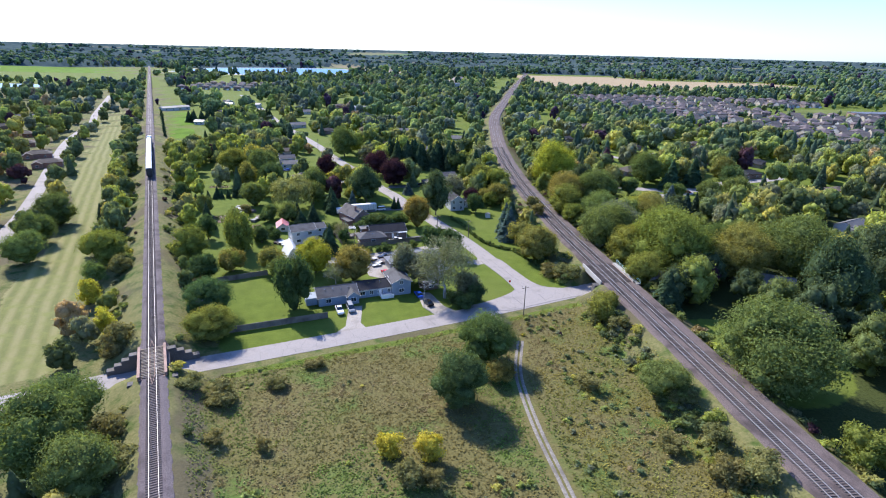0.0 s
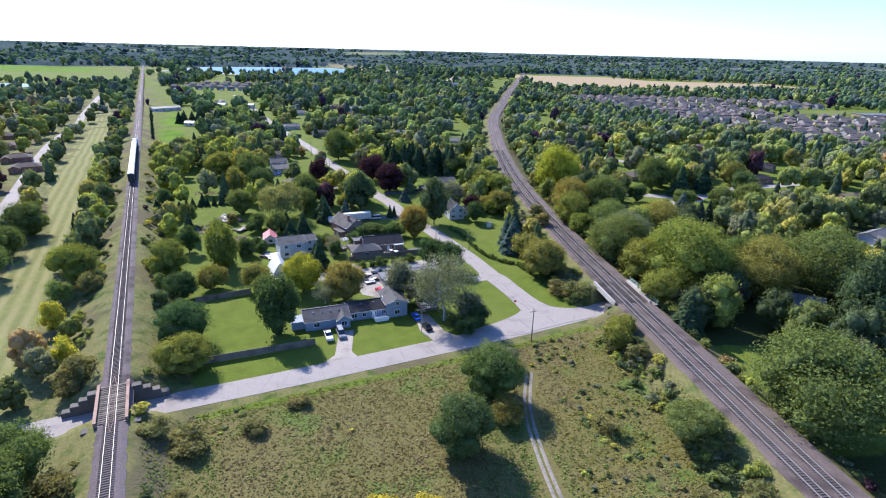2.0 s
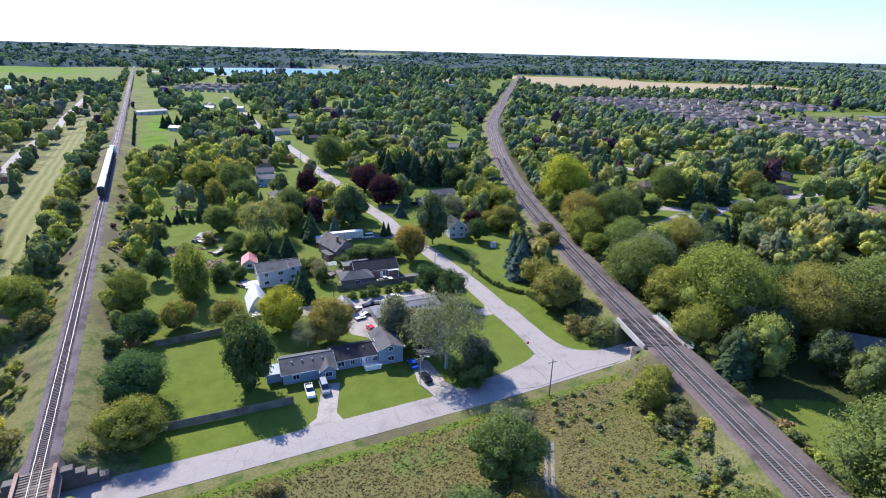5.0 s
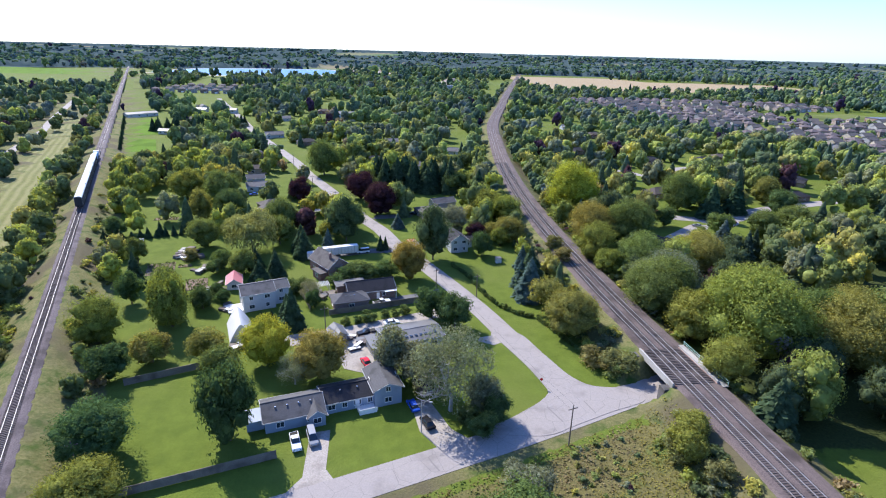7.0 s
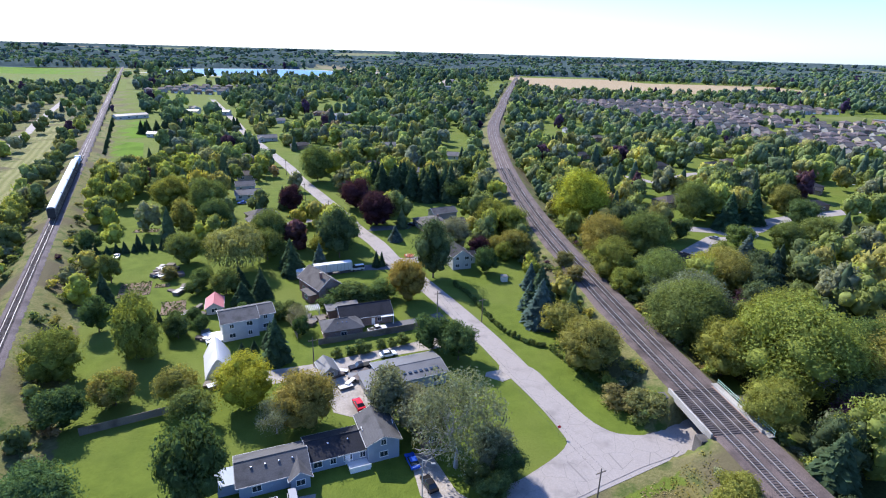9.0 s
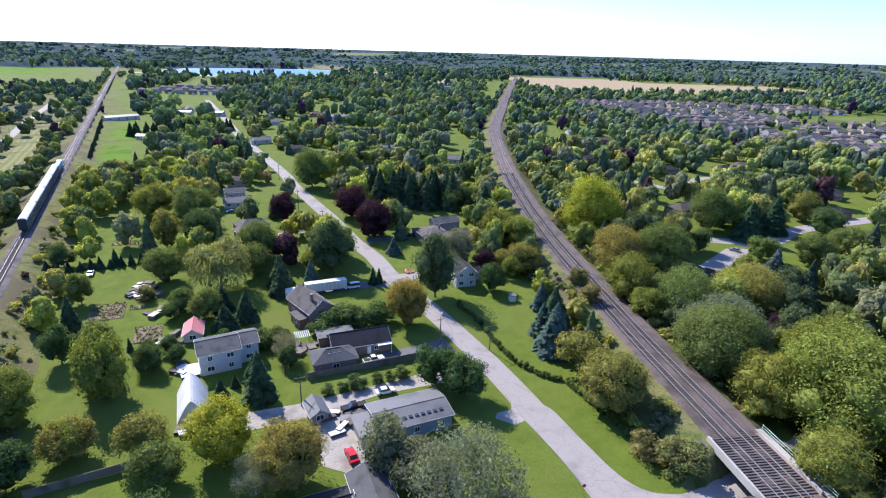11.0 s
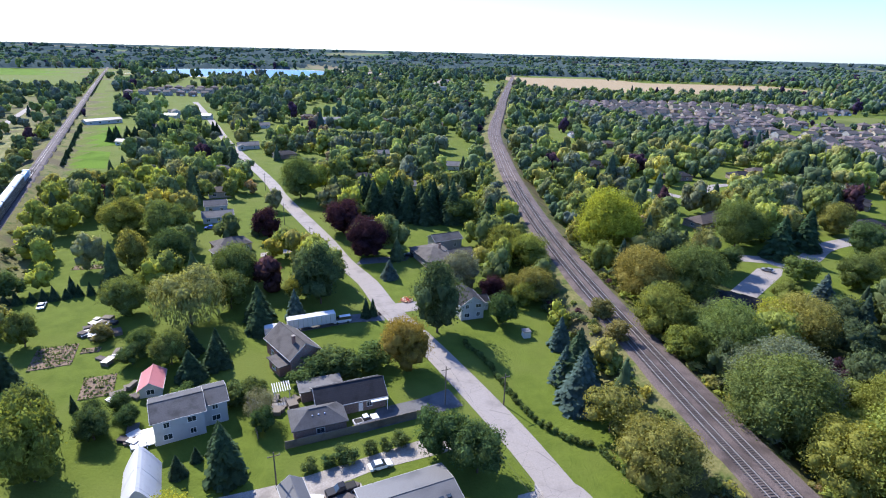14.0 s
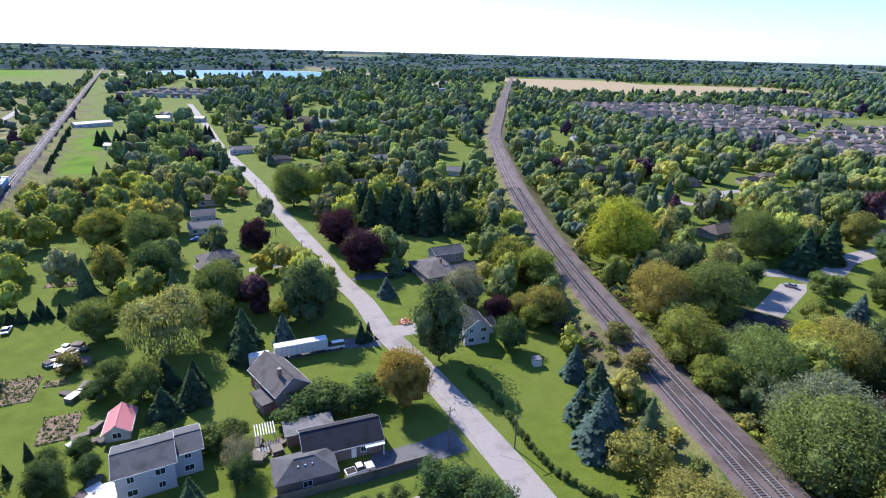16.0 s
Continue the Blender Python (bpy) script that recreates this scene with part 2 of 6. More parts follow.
METAL_ROOF = surface("grey_metal_roof", (0.13, 0.13, 0.134), (0.176, 0.176, 0.179), 1.0, 0.5, 0.2)
SD_BLUE = siding_material("blue_grey_siding", (0.246, 0.303, 0.377))
SD_WHITE = siding_material("white_siding", (0.473, 0.486, 0.499))
SD_CREAM = siding_material("cream_siding", (0.384, 0.346, 0.282))
SD_GREY = siding_material("grey_siding", (0.288, 0.288, 0.288))
SD_DARK = siding_material("brown_siding", (0.17, 0.125, 0.1))
BR_RED = brick_material("red_brick", (0.24, 0.1, 0.075), (0.32, 0.15, 0.11))
BR_BROWN = brick_material("brown_brick", (0.17, 0.115, 0.095), (0.25, 0.17, 0.14))
BR_TAN = brick_material("tan_brick", (0.4, 0.31, 0.24), (0.5, 0.4, 0.31))
FABRIC = paint("white_fabric", (0.624, 0.624, 0.624), 0.7)
TEAL = paint("pale_green_paint", (0.4, 0.6, 0.5), 0.6)


# ---- geometry helpers ----
class Geo:
    """Collects faces for one mesh."""

    def __init__(self):
        self.v, self.f = [], []

    def face(self, pts):
        k = len(self.v)
        self.v += [tuple(p) for p in pts]
        self.f.append(tuple(range(k, k + len(pts))))

    def box(self, x0, x1, y0, y1, z0, z1, m=None, bevel=0.0):
        b = min(bevel, (x1 - x0) * 0.4, (y1 - y0) * 0.4)
        zs = [(z0, 0.0), (z1 - b, 0.0), (z1, b)] if b > 0 else [(z0, 0.0), (z1, 0.0)]
        k = len(self.v)
        for z, i in zs:
            for x, y in ((x0 + i, y0 + i), (x1 - i, y0 + i), (x1 - i, y1 - i), (x0 + i, y1 - i)):
                p = Vector((x, y, z))
                self.v.append(tuple(m @ p if m else p))
        for a in range(len(zs) - 1):
            for j in range(4):
                q, w = k + 4 * a, (j + 1) % 4
                self.f.append((q + j, q + w, q + 4 + w, q + 4 + j))
        top = k + 4 * (len(zs) - 1)
        self.f += [(k + 3, k + 2, k + 1, k), (top, top + 1, top + 2, top + 3)]
        return self

    def tube(self, p, q, r0, r1, sides=6):
        p, q = Vector(p), Vector(q)
        d = (q - p).normalized()
        a = d.orthogonal().normalized()
        b = d.cross(a)
        k = len(self.v)
        for c, r in ((p, r0), (q, r1)):
            for j in range(sides):
                t = 2 * math.pi * j / sides
                self.v.append(tuple(c + (a * math.cos(t) + b * math.sin(t)) * r))
        for j in range(sides):
            w = (j + 1) % sides
            self.f.append((k + j, k + w, k + sides + w, k + sides + j))
        self.f.append(tuple(k + sides + j for j in range(sides)))
        self.f.append(tuple(k + j for j in reversed(range(sides))))
        return self

    def sweep(self, line, section, closed=True):
        """A section of (offset, height) carried along a line of (x, y, z)."""
        pts = [Vector(p) for p in line]
        k, n = len(self.v), len(section)
        for i, p in enumerate(pts):
            d = (pts[min(i + 1, len(pts) - 1)] - pts[max(i - 1, 0)])
            side = Vector((d.y, -d.x, 0)).normalized()
            for o, h in section:
                self.v.append((p.x + side.x * o, p.y + side.y * o, p.z + h))
        for i in range(len(pts) - 1):
            for j in range(n if closed else n - 1):
                w = (j + 1) % n
                a = k + i * n
                self.f.append((a + j, a + w, a + n + w, a + n + j))
        if closed:
            self.f.append(tuple(k + j for j in reversed(range(n))))
            self.f.append(tuple(k + (len(pts) - 1) * n + j for j in range(n)))
        return self

    def mesh(self, name, material):
        me = bpy.data.meshes.new(name)
        me.from_pydata(self.v, [], self.f)
        me.materials.append(material)
        me.update()
        return me


def part(name, geo, material, parent, label=""):
    ob = new(name, geo.mesh(name, material) if isinstance(geo, Geo) else geo)
    ob.parent = parent
    if label:
        tagged(ob, label)
    return ob


def root(name, m, label, category, group="", kind=""):
    ob = new(name)
    ob.matrix_basis = m
    return tagged(ob, label, category, group, kind)


def array_mesh(name, verts, faces, material, colors=None):
    me = bpy.data.meshes.new(name)
    nf, k = faces.shape
    me.vertices.add(len(verts))
    me.vertices.foreach_set("co", np.ascontiguousarray(verts, np.float32).ravel())
    me.loops.add(nf * k)
    me.loops.foreach_set("vertex_index", np.ascontiguousarray(faces, np.int32).ravel())
    me.polygons.add(nf)
    me.polygons.foreach_set("loop_start", np.arange(0, nf * k, k, dtype=np.int32))
    me.materials.append(material)
    if colors is not None:
        a = me.attributes.new("leaf", "FLOAT_COLOR", "POINT")
        a.data.foreach_set("color", np.ascontiguousarray(colors, np.float32).ravel())
    me.update(calc_edges=True)
    me.validate()
    return me


def spline(points, step):
    """A smooth line through a few points, in even steps."""
    p = [Vector((*q, 0)) if len(q) == 2 else Vector(q) for q in points]
    p = [p[0] * 2 - p[1]] + p + [p[-1] * 2 - p[-2]]
    out = []
    for i in range(1, len(p) - 2):
        a, b, c, d = p[i - 1:i + 3]
        n = max(1, round((c - b).length / step))
        for j in range(n):
            t = j / n
            out.append(0.5 * ((2 * b) + (c - a) * t + (2 * a - 5 * b + 4 * c - d) * t * t + (3 * b - a - 3 * c + d) * t ** 3))
    out.append(p[-2])
    return [tuple(q) for q in out]


def line_distance(x, y, line):
    """Distance from arrays of places to a line, with the sign of the side (right is positive)."""
    best = np.full(np.shape(x), 1e9)
    sign = np.ones(np.shape(x))
    for (ax, ay, *_), (bx, by, *_) in zip(line[:-1], line[1:]):
        dx, dy = bx - ax, by - ay
        t = np.clip(((x - ax) * dx + (y - ay) * dy) / (dx * dx + dy * dy), 0, 1)
        ex, ey = x - ax - t * dx, y - ay - t * dy
        d = np.hypot(ex, ey)
        near = d < best
        best = np.where(near, d, best)
        sign = np.where(near, np.sign(ex * dy - ey * dx), sign)
    return best * sign


# ---- lines of the plan ----
RAIL_Z = 5.0
RAIL_L = [(-42 - 0.4825 * (y - 70), y, 0) for y in (-60, 70, 400, 1400, 2050)]
RAIL_R = spline([(87, -60), (80, 10), (73, 72), (61.8, 171), (55.6, 231), (51.0, 310), (51.6, 400), (57.5, 500),
                 (70, 637), (107, 850), (143, 1060), (312, 1990), (325, 2060)], 12)
ROAD_1 = spline([(-420, -60), (-160, 66), (-120, 85.5), (-90, 100.8), (-70, 111.3), (-35, 126.2), (8.7, 145.5), (30, 155.5),
                 (58, 169.5), (90, 186), (140, 210), (300, 280)], 6)
ROAD_2 = spline([(36, 164), (33.2, 173), (26.4, 187.8), (17, 211.9), (1.5, 245.2), (-10.5, 268), (-18.3, 287.8), (-28.2, 306),
                 (-41.3, 336), (-72, 399.5), (-89.7, 441), (-153, 570), (-206, 691), (-300, 900)], 6)
ROAD_3 = spline([(-128, 110), (-169, 210), (-197, 270), (-280, 430), (-326, 542), (-368, 625), (-480, 860)], 12)
TRACK = spline([(31, -60), (29.5, 60), (27.9, 75.8), (25.4, 93), (24.2, 108), (24.4, 118), (27, 132)], 4)
STREET_R = spline([(110, 320), (126, 314), (150, 312), (174, 330), (232, 352)], 6)
STREET_R2 = spline([(118, 434), (135, 426), (150, 409), (168, 428), (190, 443), (240, 441)], 6)


# ---- ground ----
def ground_height(x, y):
    dl = np.abs(line_distance(x, y, RAIL_L))
    dr = np.abs(line_distance(x, y, RAIL_R))
    road = np.abs(line_distance(x, y, ROAD_1))
    el = np.clip(1 - (dl - 3.4) / 8.5, 0, 1) * 4.55
    er = np.clip(1 - (dr - 5.8) / 8.5, 0, 1) * 4.55
    fade = np.clip((2000 - y) / 900, 0.1, 1)
    e = np.maximum(el, er) * fade
    e = np.minimum(e, np.maximum(0, (road - 4.6) * 3.5))
    r = np.hypot(x, y)
    u = np.clip((r - 2150) / 2650, 0, 1)
    angle = 0.0349 * (1 - u) ** 1.4 + 0.0046 * u
    far = np.where(r > 2150, 75 - r * angle, 0)
    return np.where(r > 2150, far, e)


def steps(fine_lo, fine_hi, fine, lo, hi):
    mid = list(np.arange(fine_lo, fine_hi + 0.01, fine))
    a, s = [], fine
    v = fine_lo
    while v > lo:
        s *= 1.14
        v -= s
        a.append(v)
    b, s, v = [], fine, fine_hi
    while v < hi:
        s *= 1.14
        v += s
        b.append(v)
    return np.array(a[::-1] + mid + b)


def build_ground():
    xs, ys = steps(-170, 130, 2.0, -3600, 3600), steps(40, 420, 2.0, -1500, 2100)
    X, Y = np.meshgrid(xs, ys)
    Z = ground_height(X, Y)
    Z = np.where(np.hypot(X, Y) > 2150, 0.0, Z)
    Z = Z - np.where(np.hypot(X, Y) > 2100, 3.0, 0.0)
    nx, ny = len(xs), len(ys)
    idx = np.arange(nx * ny).reshape(ny, nx)
    faces = np.stack([idx[:-1, :-1], idx[:-1, 1:], idx[1:, 1:], idx[1:, :-1]], -1).reshape(-1, 4)
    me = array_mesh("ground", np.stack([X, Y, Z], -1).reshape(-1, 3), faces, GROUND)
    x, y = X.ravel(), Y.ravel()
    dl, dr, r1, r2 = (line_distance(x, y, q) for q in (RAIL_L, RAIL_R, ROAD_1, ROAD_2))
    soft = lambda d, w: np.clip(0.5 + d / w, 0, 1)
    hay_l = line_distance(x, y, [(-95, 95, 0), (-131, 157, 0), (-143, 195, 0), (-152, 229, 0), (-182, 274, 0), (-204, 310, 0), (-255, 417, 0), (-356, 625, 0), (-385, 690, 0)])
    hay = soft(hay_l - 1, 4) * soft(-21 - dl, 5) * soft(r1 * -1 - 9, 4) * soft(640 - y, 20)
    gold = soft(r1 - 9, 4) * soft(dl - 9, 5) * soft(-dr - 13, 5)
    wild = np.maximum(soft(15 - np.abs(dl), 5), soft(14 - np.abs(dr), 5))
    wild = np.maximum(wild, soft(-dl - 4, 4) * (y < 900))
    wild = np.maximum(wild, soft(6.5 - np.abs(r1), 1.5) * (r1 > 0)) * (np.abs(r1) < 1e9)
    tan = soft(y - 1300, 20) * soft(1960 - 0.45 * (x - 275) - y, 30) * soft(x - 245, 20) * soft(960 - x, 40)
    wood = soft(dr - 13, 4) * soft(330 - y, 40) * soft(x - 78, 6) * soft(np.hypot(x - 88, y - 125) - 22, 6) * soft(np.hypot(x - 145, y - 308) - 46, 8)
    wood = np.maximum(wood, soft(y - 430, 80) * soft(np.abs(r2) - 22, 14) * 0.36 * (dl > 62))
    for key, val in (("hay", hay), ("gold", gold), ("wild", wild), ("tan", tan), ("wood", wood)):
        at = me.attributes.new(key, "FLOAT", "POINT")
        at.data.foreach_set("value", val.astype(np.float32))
    ob = new("ground", me)
    tagged(ob, "green lawns, rough meadow and mown hay field", "ground", kind="structure")


build_ground()


def ribbon(name, line, half, z, material, label, category):
    geo = Geo()
    geo.sweep([(p[0], p[1], z) for p in line], [(-half, -0.4), (-half + 0.05, 0.0), (0, 0.05), (half - 0.05, 0.0), (half, -0.4)])
    ob = new(name, geo.mesh(name, material))
    return tagged(ob, label, category, kind="structure")


ribbon("road", ROAD_1, 3.7, 0.06, ROAD, "pale worn asphalt road passing under both railway bridges", "road")
ribbon("road", ROAD_2, 3.4, 0.075, ROAD, "pale worn asphalt side road between lawns", "road")
ribbon("road", ROAD_3, 3.2, 0.06, ROAD, "pale country road beside the hay field", "road")
ribbon("road", STREET_R, 4.0, 0.06, ROAD, "pale residential street among trees", "road")
ribbon("road", STREET_R2, 3.2, 0.06, ROAD, "pale residential street among trees", "road")
for side in (-0.62, 0.62):
    ribbon("dirt_track", [(x + side, y, 0) for x, y, _ in TRACK], 0.42, 0.05, DIRT, "bare wheel rut of a track through the meadow", "track")


def slab(name, pts, z, material, label, category):
    geo = Geo()
    geo.face([(x, y, z) for x, y in pts])
    n = len(pts)
    for i in range(n):
        (a, b), (c, d) = pts[i], pts[(i + 1) % n]
        geo.face([(a, b, z - 0.3), (c, d, z - 0.3), (c, d, z), (a, b, z)])
    return tagged(new(name, geo.mesh(name, material)), label, category, kind="structure")


corner = spline([(20.6, 192.5), (26.5, 178.6), (29.4, 169.5), (29.9, 166), (27.2, 162.5), (23.4, 159.3), (19, 156), (13, 152), (25.6, 150.6), (33.6, 154.2),
                 (42.6, 158.8), (52, 163.4), (51, 169.6), (46.7, 168.4), (41.4, 168.9), (38.5, 171), (36, 174.8), (32.2, 184), (27.4, 194.8), (20.6, 192.5)], 2.0)[:-1]
slab("road_apron", [(x, y) for x, y, _ in corner], 0.14, ROAD, "widened asphalt corner where the roads meet", "road")
slab("driveway", [(-22.6, 151.5), (-21.6, 139), (-24.5, 133.8), (-15, 137.4), (-17.6, 141), (-18.6, 152.5)], 0.05, GRAVEL,
     "pale gravel driveway with parked cars", "driveway")
slab("driveway", [(-2.4, 163), (0.0, 152), (4.4, 146), (11.5, 148.6), (6.5, 153), (2.0, 163)], 0.05, GRAVEL,
     "pale gravel driveway beside the front lawn", "driveway")
slab("gravel_yard", [(-20, 196), (-23, 186), (-19, 176), (-11, 173), (-6, 180), (-9, 190), (-12, 196)], 0.05, GRAVEL,
     "pale gravel yard with parked vehicles", "yard")
slab("driveway", [(-46, 190), (-26, 196), (6.5, 211), (10, 206), (-10, 199), (-25, 190.5), (-42, 184)], 0.045, GRAVEL,
     "pale gravel lane beside a long fence", "driveway")
slab("driveway", [(-13.5, 209.8), (1.0, 215.6), (8.5, 219), (5.5, 225.5), (-1.5, 221.5), (-10.5, 218)], 0.05, ASPHALT,
     "dark asphalt driveway beside the house", "driveway")
slab("driveway", [(-40, 251), (-20, 258.8), (-11, 260), (-12, 266), (-22, 263.5), (-42, 256)], 0.05, ASPHALT,
     "dark driveway with a trailer and van", "driveway")
slab("driveway", [(-60, 311.5), (-45, 319), (-33, 318), (-31, 322), (-45, 323.8), (-61, 315.5)], 0.05, GRAVEL,
     "pale gravel driveway off the side road", "driveway")
slab("driveway", [(-24, 304), (-6, 308.5), (-4, 314), (-22, 311)], 0.05, ASPHALT, "grey driveway in front of the bungalow", "driveway")
slab("driveway", [(-13, 263), (2, 268), (9, 273), (7, 277), (-1, 273.5), (-14, 270)], 0.05, ROAD, "pale driveway opening off the side road", "driveway")
slab("driveway", [(104, 282), (110, 276.5), (131, 296), (136, 303), (126, 303)], 0.05, ROAD, "pale concrete driveway by the street", "driveway")
slab("driveway", [(22.5, 190), (19.6, 188.2), (15.6, 190.5), (16.2, 192.4), (19.4, 193.4), (20, 196.5)], 0.06, GRAVEL, "pale dirt spur crossing the verge", "driveway")
slab("turning_circle", [(143 + 10 * math.cos(a * math.pi / 9), 311 + 10 * math.sin(a * math.pi / 9)) for a in range(18)], 0.075, ROAD,
     "pale round turning circle of the street", "road")


FIELD = surface("bright_field_grass", (0.09, 0.17, 0.016), (0.13, 0.22, 0.024), 0.25, 0.95, 0.0, 0.05)
PASTURE = surface("pale_pasture", (0.12, 0.15, 0.045), (0.17, 0.19, 0.06), 0.08, 0.95, 0.0, 0.05)
for mat in (FIELD, PASTURE):
    mat.node_tree.nodes["Principled BSDF"].inputs["Specular IOR Level"].default_value = 0.04
for pts, mat, label in (([(-302, 640), (-277, 652), (-229, 550), (-252, 530)], FIELD, "bright green mown field behind a conifer row"),
                        ([(-250, 526), (-220, 521), (-194, 464), (-217, 464)], FIELD, "bright green mown field behind a conifer row"),
                        ([(-630, 1330), (-590, 1345), (-440, 994), (-338, 770), (-350, 745)], PASTURE, "pale rough pasture beside the single track"),
                        ([(-1300, 1740), (-861, 1690), (-745, 1460), (-930, 1418), (-1300, 1400)], FIELD, "wide green field beyond the pond"),
                        ([(525, 836), (632, 882), (640, 800), (470, 750)], PASTURE, "pale green field beside the newer estate")):
    slab("field", pts, 0.05, mat, label, "field")


# ---- railways ----
def rails(name, line, offsets, ballast_half, ballast, label):
    thing = root(name, Matrix(), label, "railway", kind="structure")
    top = RAIL_Z - 0.2
    pts = [(p[0], p[1], top * min(1, max(0.12, (2000 - p[1]) / 900))) for p in line]
    h = ballast_half
    wide = 0.9 if len(offsets) > 1 else 0.0
    part("ballast", Geo().sweep(pts, [(-h - 1.2, -0.75), (-h, 0.0), (h, 0.0), (h + 0.9 + wide, -0.3), (h + 1.6 + wide, -1.3)]), ballast, thing)
    ties, near = Geo(), 0
    tie = Geo().box(-1.3, 1.3, -0.115, 0.115, 0.0, 0.12).mesh("tie", TIE)
    for off in offsets:
        for s in (-0.75, 0.75):
            sec = [(off + s - 0.037, 0.1), (off + s - 0.037, 0.28), (off + s + 0.037, 0.28), (off + s + 0.037, 0.1)]
            part("rail", Geo().sweep(pts, sec), STEEL, thing)
        dist, want = 0.0, 0.0
        for a, b in zip(pts[:-1], pts[1:]):
            a, b = Vector(a), Vector(b)
            d = b - a
            if a.y > 420:
                break
            ang = math.atan2(d.y, d.x) - math.pi / 2
            side = Vector((d.y, -d.x, 0)).normalized() * off
            while want < dist + d.length:
                p = a + d * ((want - dist) / d.length) + side
                want += 0.62
                if p.y < 20:
                    continue
                m = Matrix.Translation(p) @ Matrix.Rotation(ang, 4, "Z")
                if 48 < p.y < 48 + 0.62 * 140 * 0.9 and near < 290:
                    ob = new("tie", tie)
                    ob.parent, ob.matrix_basis = thing, m
                    near += 1
                else:
                    ties.box(-1.3, 1.3, -0.115, 0.115, 0.0, 0.12, m)
            dist += d.length
    tagged(part("ties", ties, TIE, thing), kind="stuff")
    return thing


def dense(line, step):
    out = []
    for a, b in zip(line[:-1], line[1:]):
        a, b = Vector(a), Vector(b)
        n = max(1, round((b - a).length / step))
        out += [tuple(a.lerp(b, i / n)) for i in range(n)]
    return out + [tuple(line[-1])]


rails("railway", dense(RAIL_L, 20), (0.0,), 2.0, BALLAST, "single railway track on grey ballast along an embankment")
rails("railway", RAIL_R, (-2.0, 2.0), 4.6, BALLAST_R, "double railway track on brown ballast along an embankment")


# ---- far land ----
def open_land(x, y):
    """Above about a quarter: far fields, cleared of woods."""
    return noise.noise((x * 0.0016, y * 0.0042, 2.3)) + 0.3 * noise.noise((x * 0.006, y * 0.01, 7.0))


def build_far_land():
    n = N("far_woodland_haze", 1.0)
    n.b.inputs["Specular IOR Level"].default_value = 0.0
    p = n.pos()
    # distance haze is painted into the woodland as blue-green base colours
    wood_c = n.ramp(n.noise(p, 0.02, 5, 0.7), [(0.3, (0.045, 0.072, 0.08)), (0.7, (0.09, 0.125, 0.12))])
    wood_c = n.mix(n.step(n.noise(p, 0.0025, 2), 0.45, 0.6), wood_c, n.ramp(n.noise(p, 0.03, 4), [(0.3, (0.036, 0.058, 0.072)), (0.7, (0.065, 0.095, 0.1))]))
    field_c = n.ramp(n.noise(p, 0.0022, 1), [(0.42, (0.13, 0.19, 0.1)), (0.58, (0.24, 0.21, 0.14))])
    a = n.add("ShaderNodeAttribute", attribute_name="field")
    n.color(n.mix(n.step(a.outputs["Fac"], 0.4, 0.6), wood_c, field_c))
    rr = np.concatenate([np.linspace(2080, 3000, 60), np.linspace(3020, 4850, 70)])
    aa = np.radians(np.linspace(28, 152, 620))
    R, A = np.meshgrid(rr, aa, indexing="ij")
    X, Y = R * np.cos(A), R * np.sin(A)
    Z = ground_height(X, Y)
    cleared = np.array([open_land(x, y) for x, y in zip(X.ravel(), Y.ravel())])
    field = np.clip((cleared.reshape(R.shape) - 0.24) * 14, 0, 1) * (R < 4300)
    bumps = (3 + rng.random(R.shape) ** 1.5 * 20) * (R > 2150) * np.clip(1.25 - R / 4850, 0.08, 1) * (1 - field)
    nr, na = R.shape
    idx = np.arange(nr * na).reshape(nr, na)
    faces = np.stack([idx[:-1, :-1], idx[1:, :-1], idx[1:, 1:], idx[:-1, 1:]], -1).reshape(-1, 4)
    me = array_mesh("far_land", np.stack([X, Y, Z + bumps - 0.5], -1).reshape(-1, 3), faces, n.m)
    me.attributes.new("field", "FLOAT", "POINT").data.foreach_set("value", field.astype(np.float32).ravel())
    tagged(new("backdrop", me), "blue-green distant woodland and fields at the horizon, haze put into the colour", "distance", kind="structure")


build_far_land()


def water(name, pts, label):
    n = N(name, 0.6)
    n.b.inputs["Specular IOR Level"].default_value = 0.04
    n.color(n.mix(n.noise(n.pos(), 0.01, 2), (0.09, 0.23, 0.42), (0.14, 0.3, 0.5)))
    n.bump(n.noise(n.pos(), 0.6, 2), 0.2, 0.05)
    line = spline([*pts, pts[0]], 25)[:-1]
    g = Geo()
    g.face([(x, y, 0.35) for x, y, _ in line])
    tagged(new("water", g.mesh("water", n.m)), label, "lake", kind="structure")
    cx, cy = sum(q[0] for q in line) / len(line), sum(q[1] for q in line) / len(line)
    s = Geo()
    s.face([(cx + (x - cx) * 1.05, cy + (y - cy) * 1.09, 0.2) for x, y, _ in line])
    sand = surface("sandy_shore", (0.36, 0.29, 0.2), (0.5, 0.42, 0.31), 0.1)
    tagged(new("shore", s.mesh("shore", sand)), "pale sandy shore round the lake", "shore", kind="structure")


water("lake_water", [(-735, 1620), (-640, 1560), (-500, 1530), (-400, 1500), (-330, 1560), (-285, 1660), (-270, 1850), (-330, 2040), (-520, 2030), (-720, 1900)],
      "blue lake with a sandy far shore")
water("pond_water", [(-790, 880), (-700, 930), (-655, 960), (-670, 1010), (-760, 1020), (-880, 960)], "blue pond among trees")


# ---- trees ----
def ico(level):
    bm = bmesh.new()
    bmesh.ops.create_icosphere(bm, subdivisions=level, radius=1.0)
    v = np.array([q.co[:] for q in bm.verts])
    f = np.array([[q.index for q in t.verts] for t in bm.faces])
    bm.free()
    return v, f


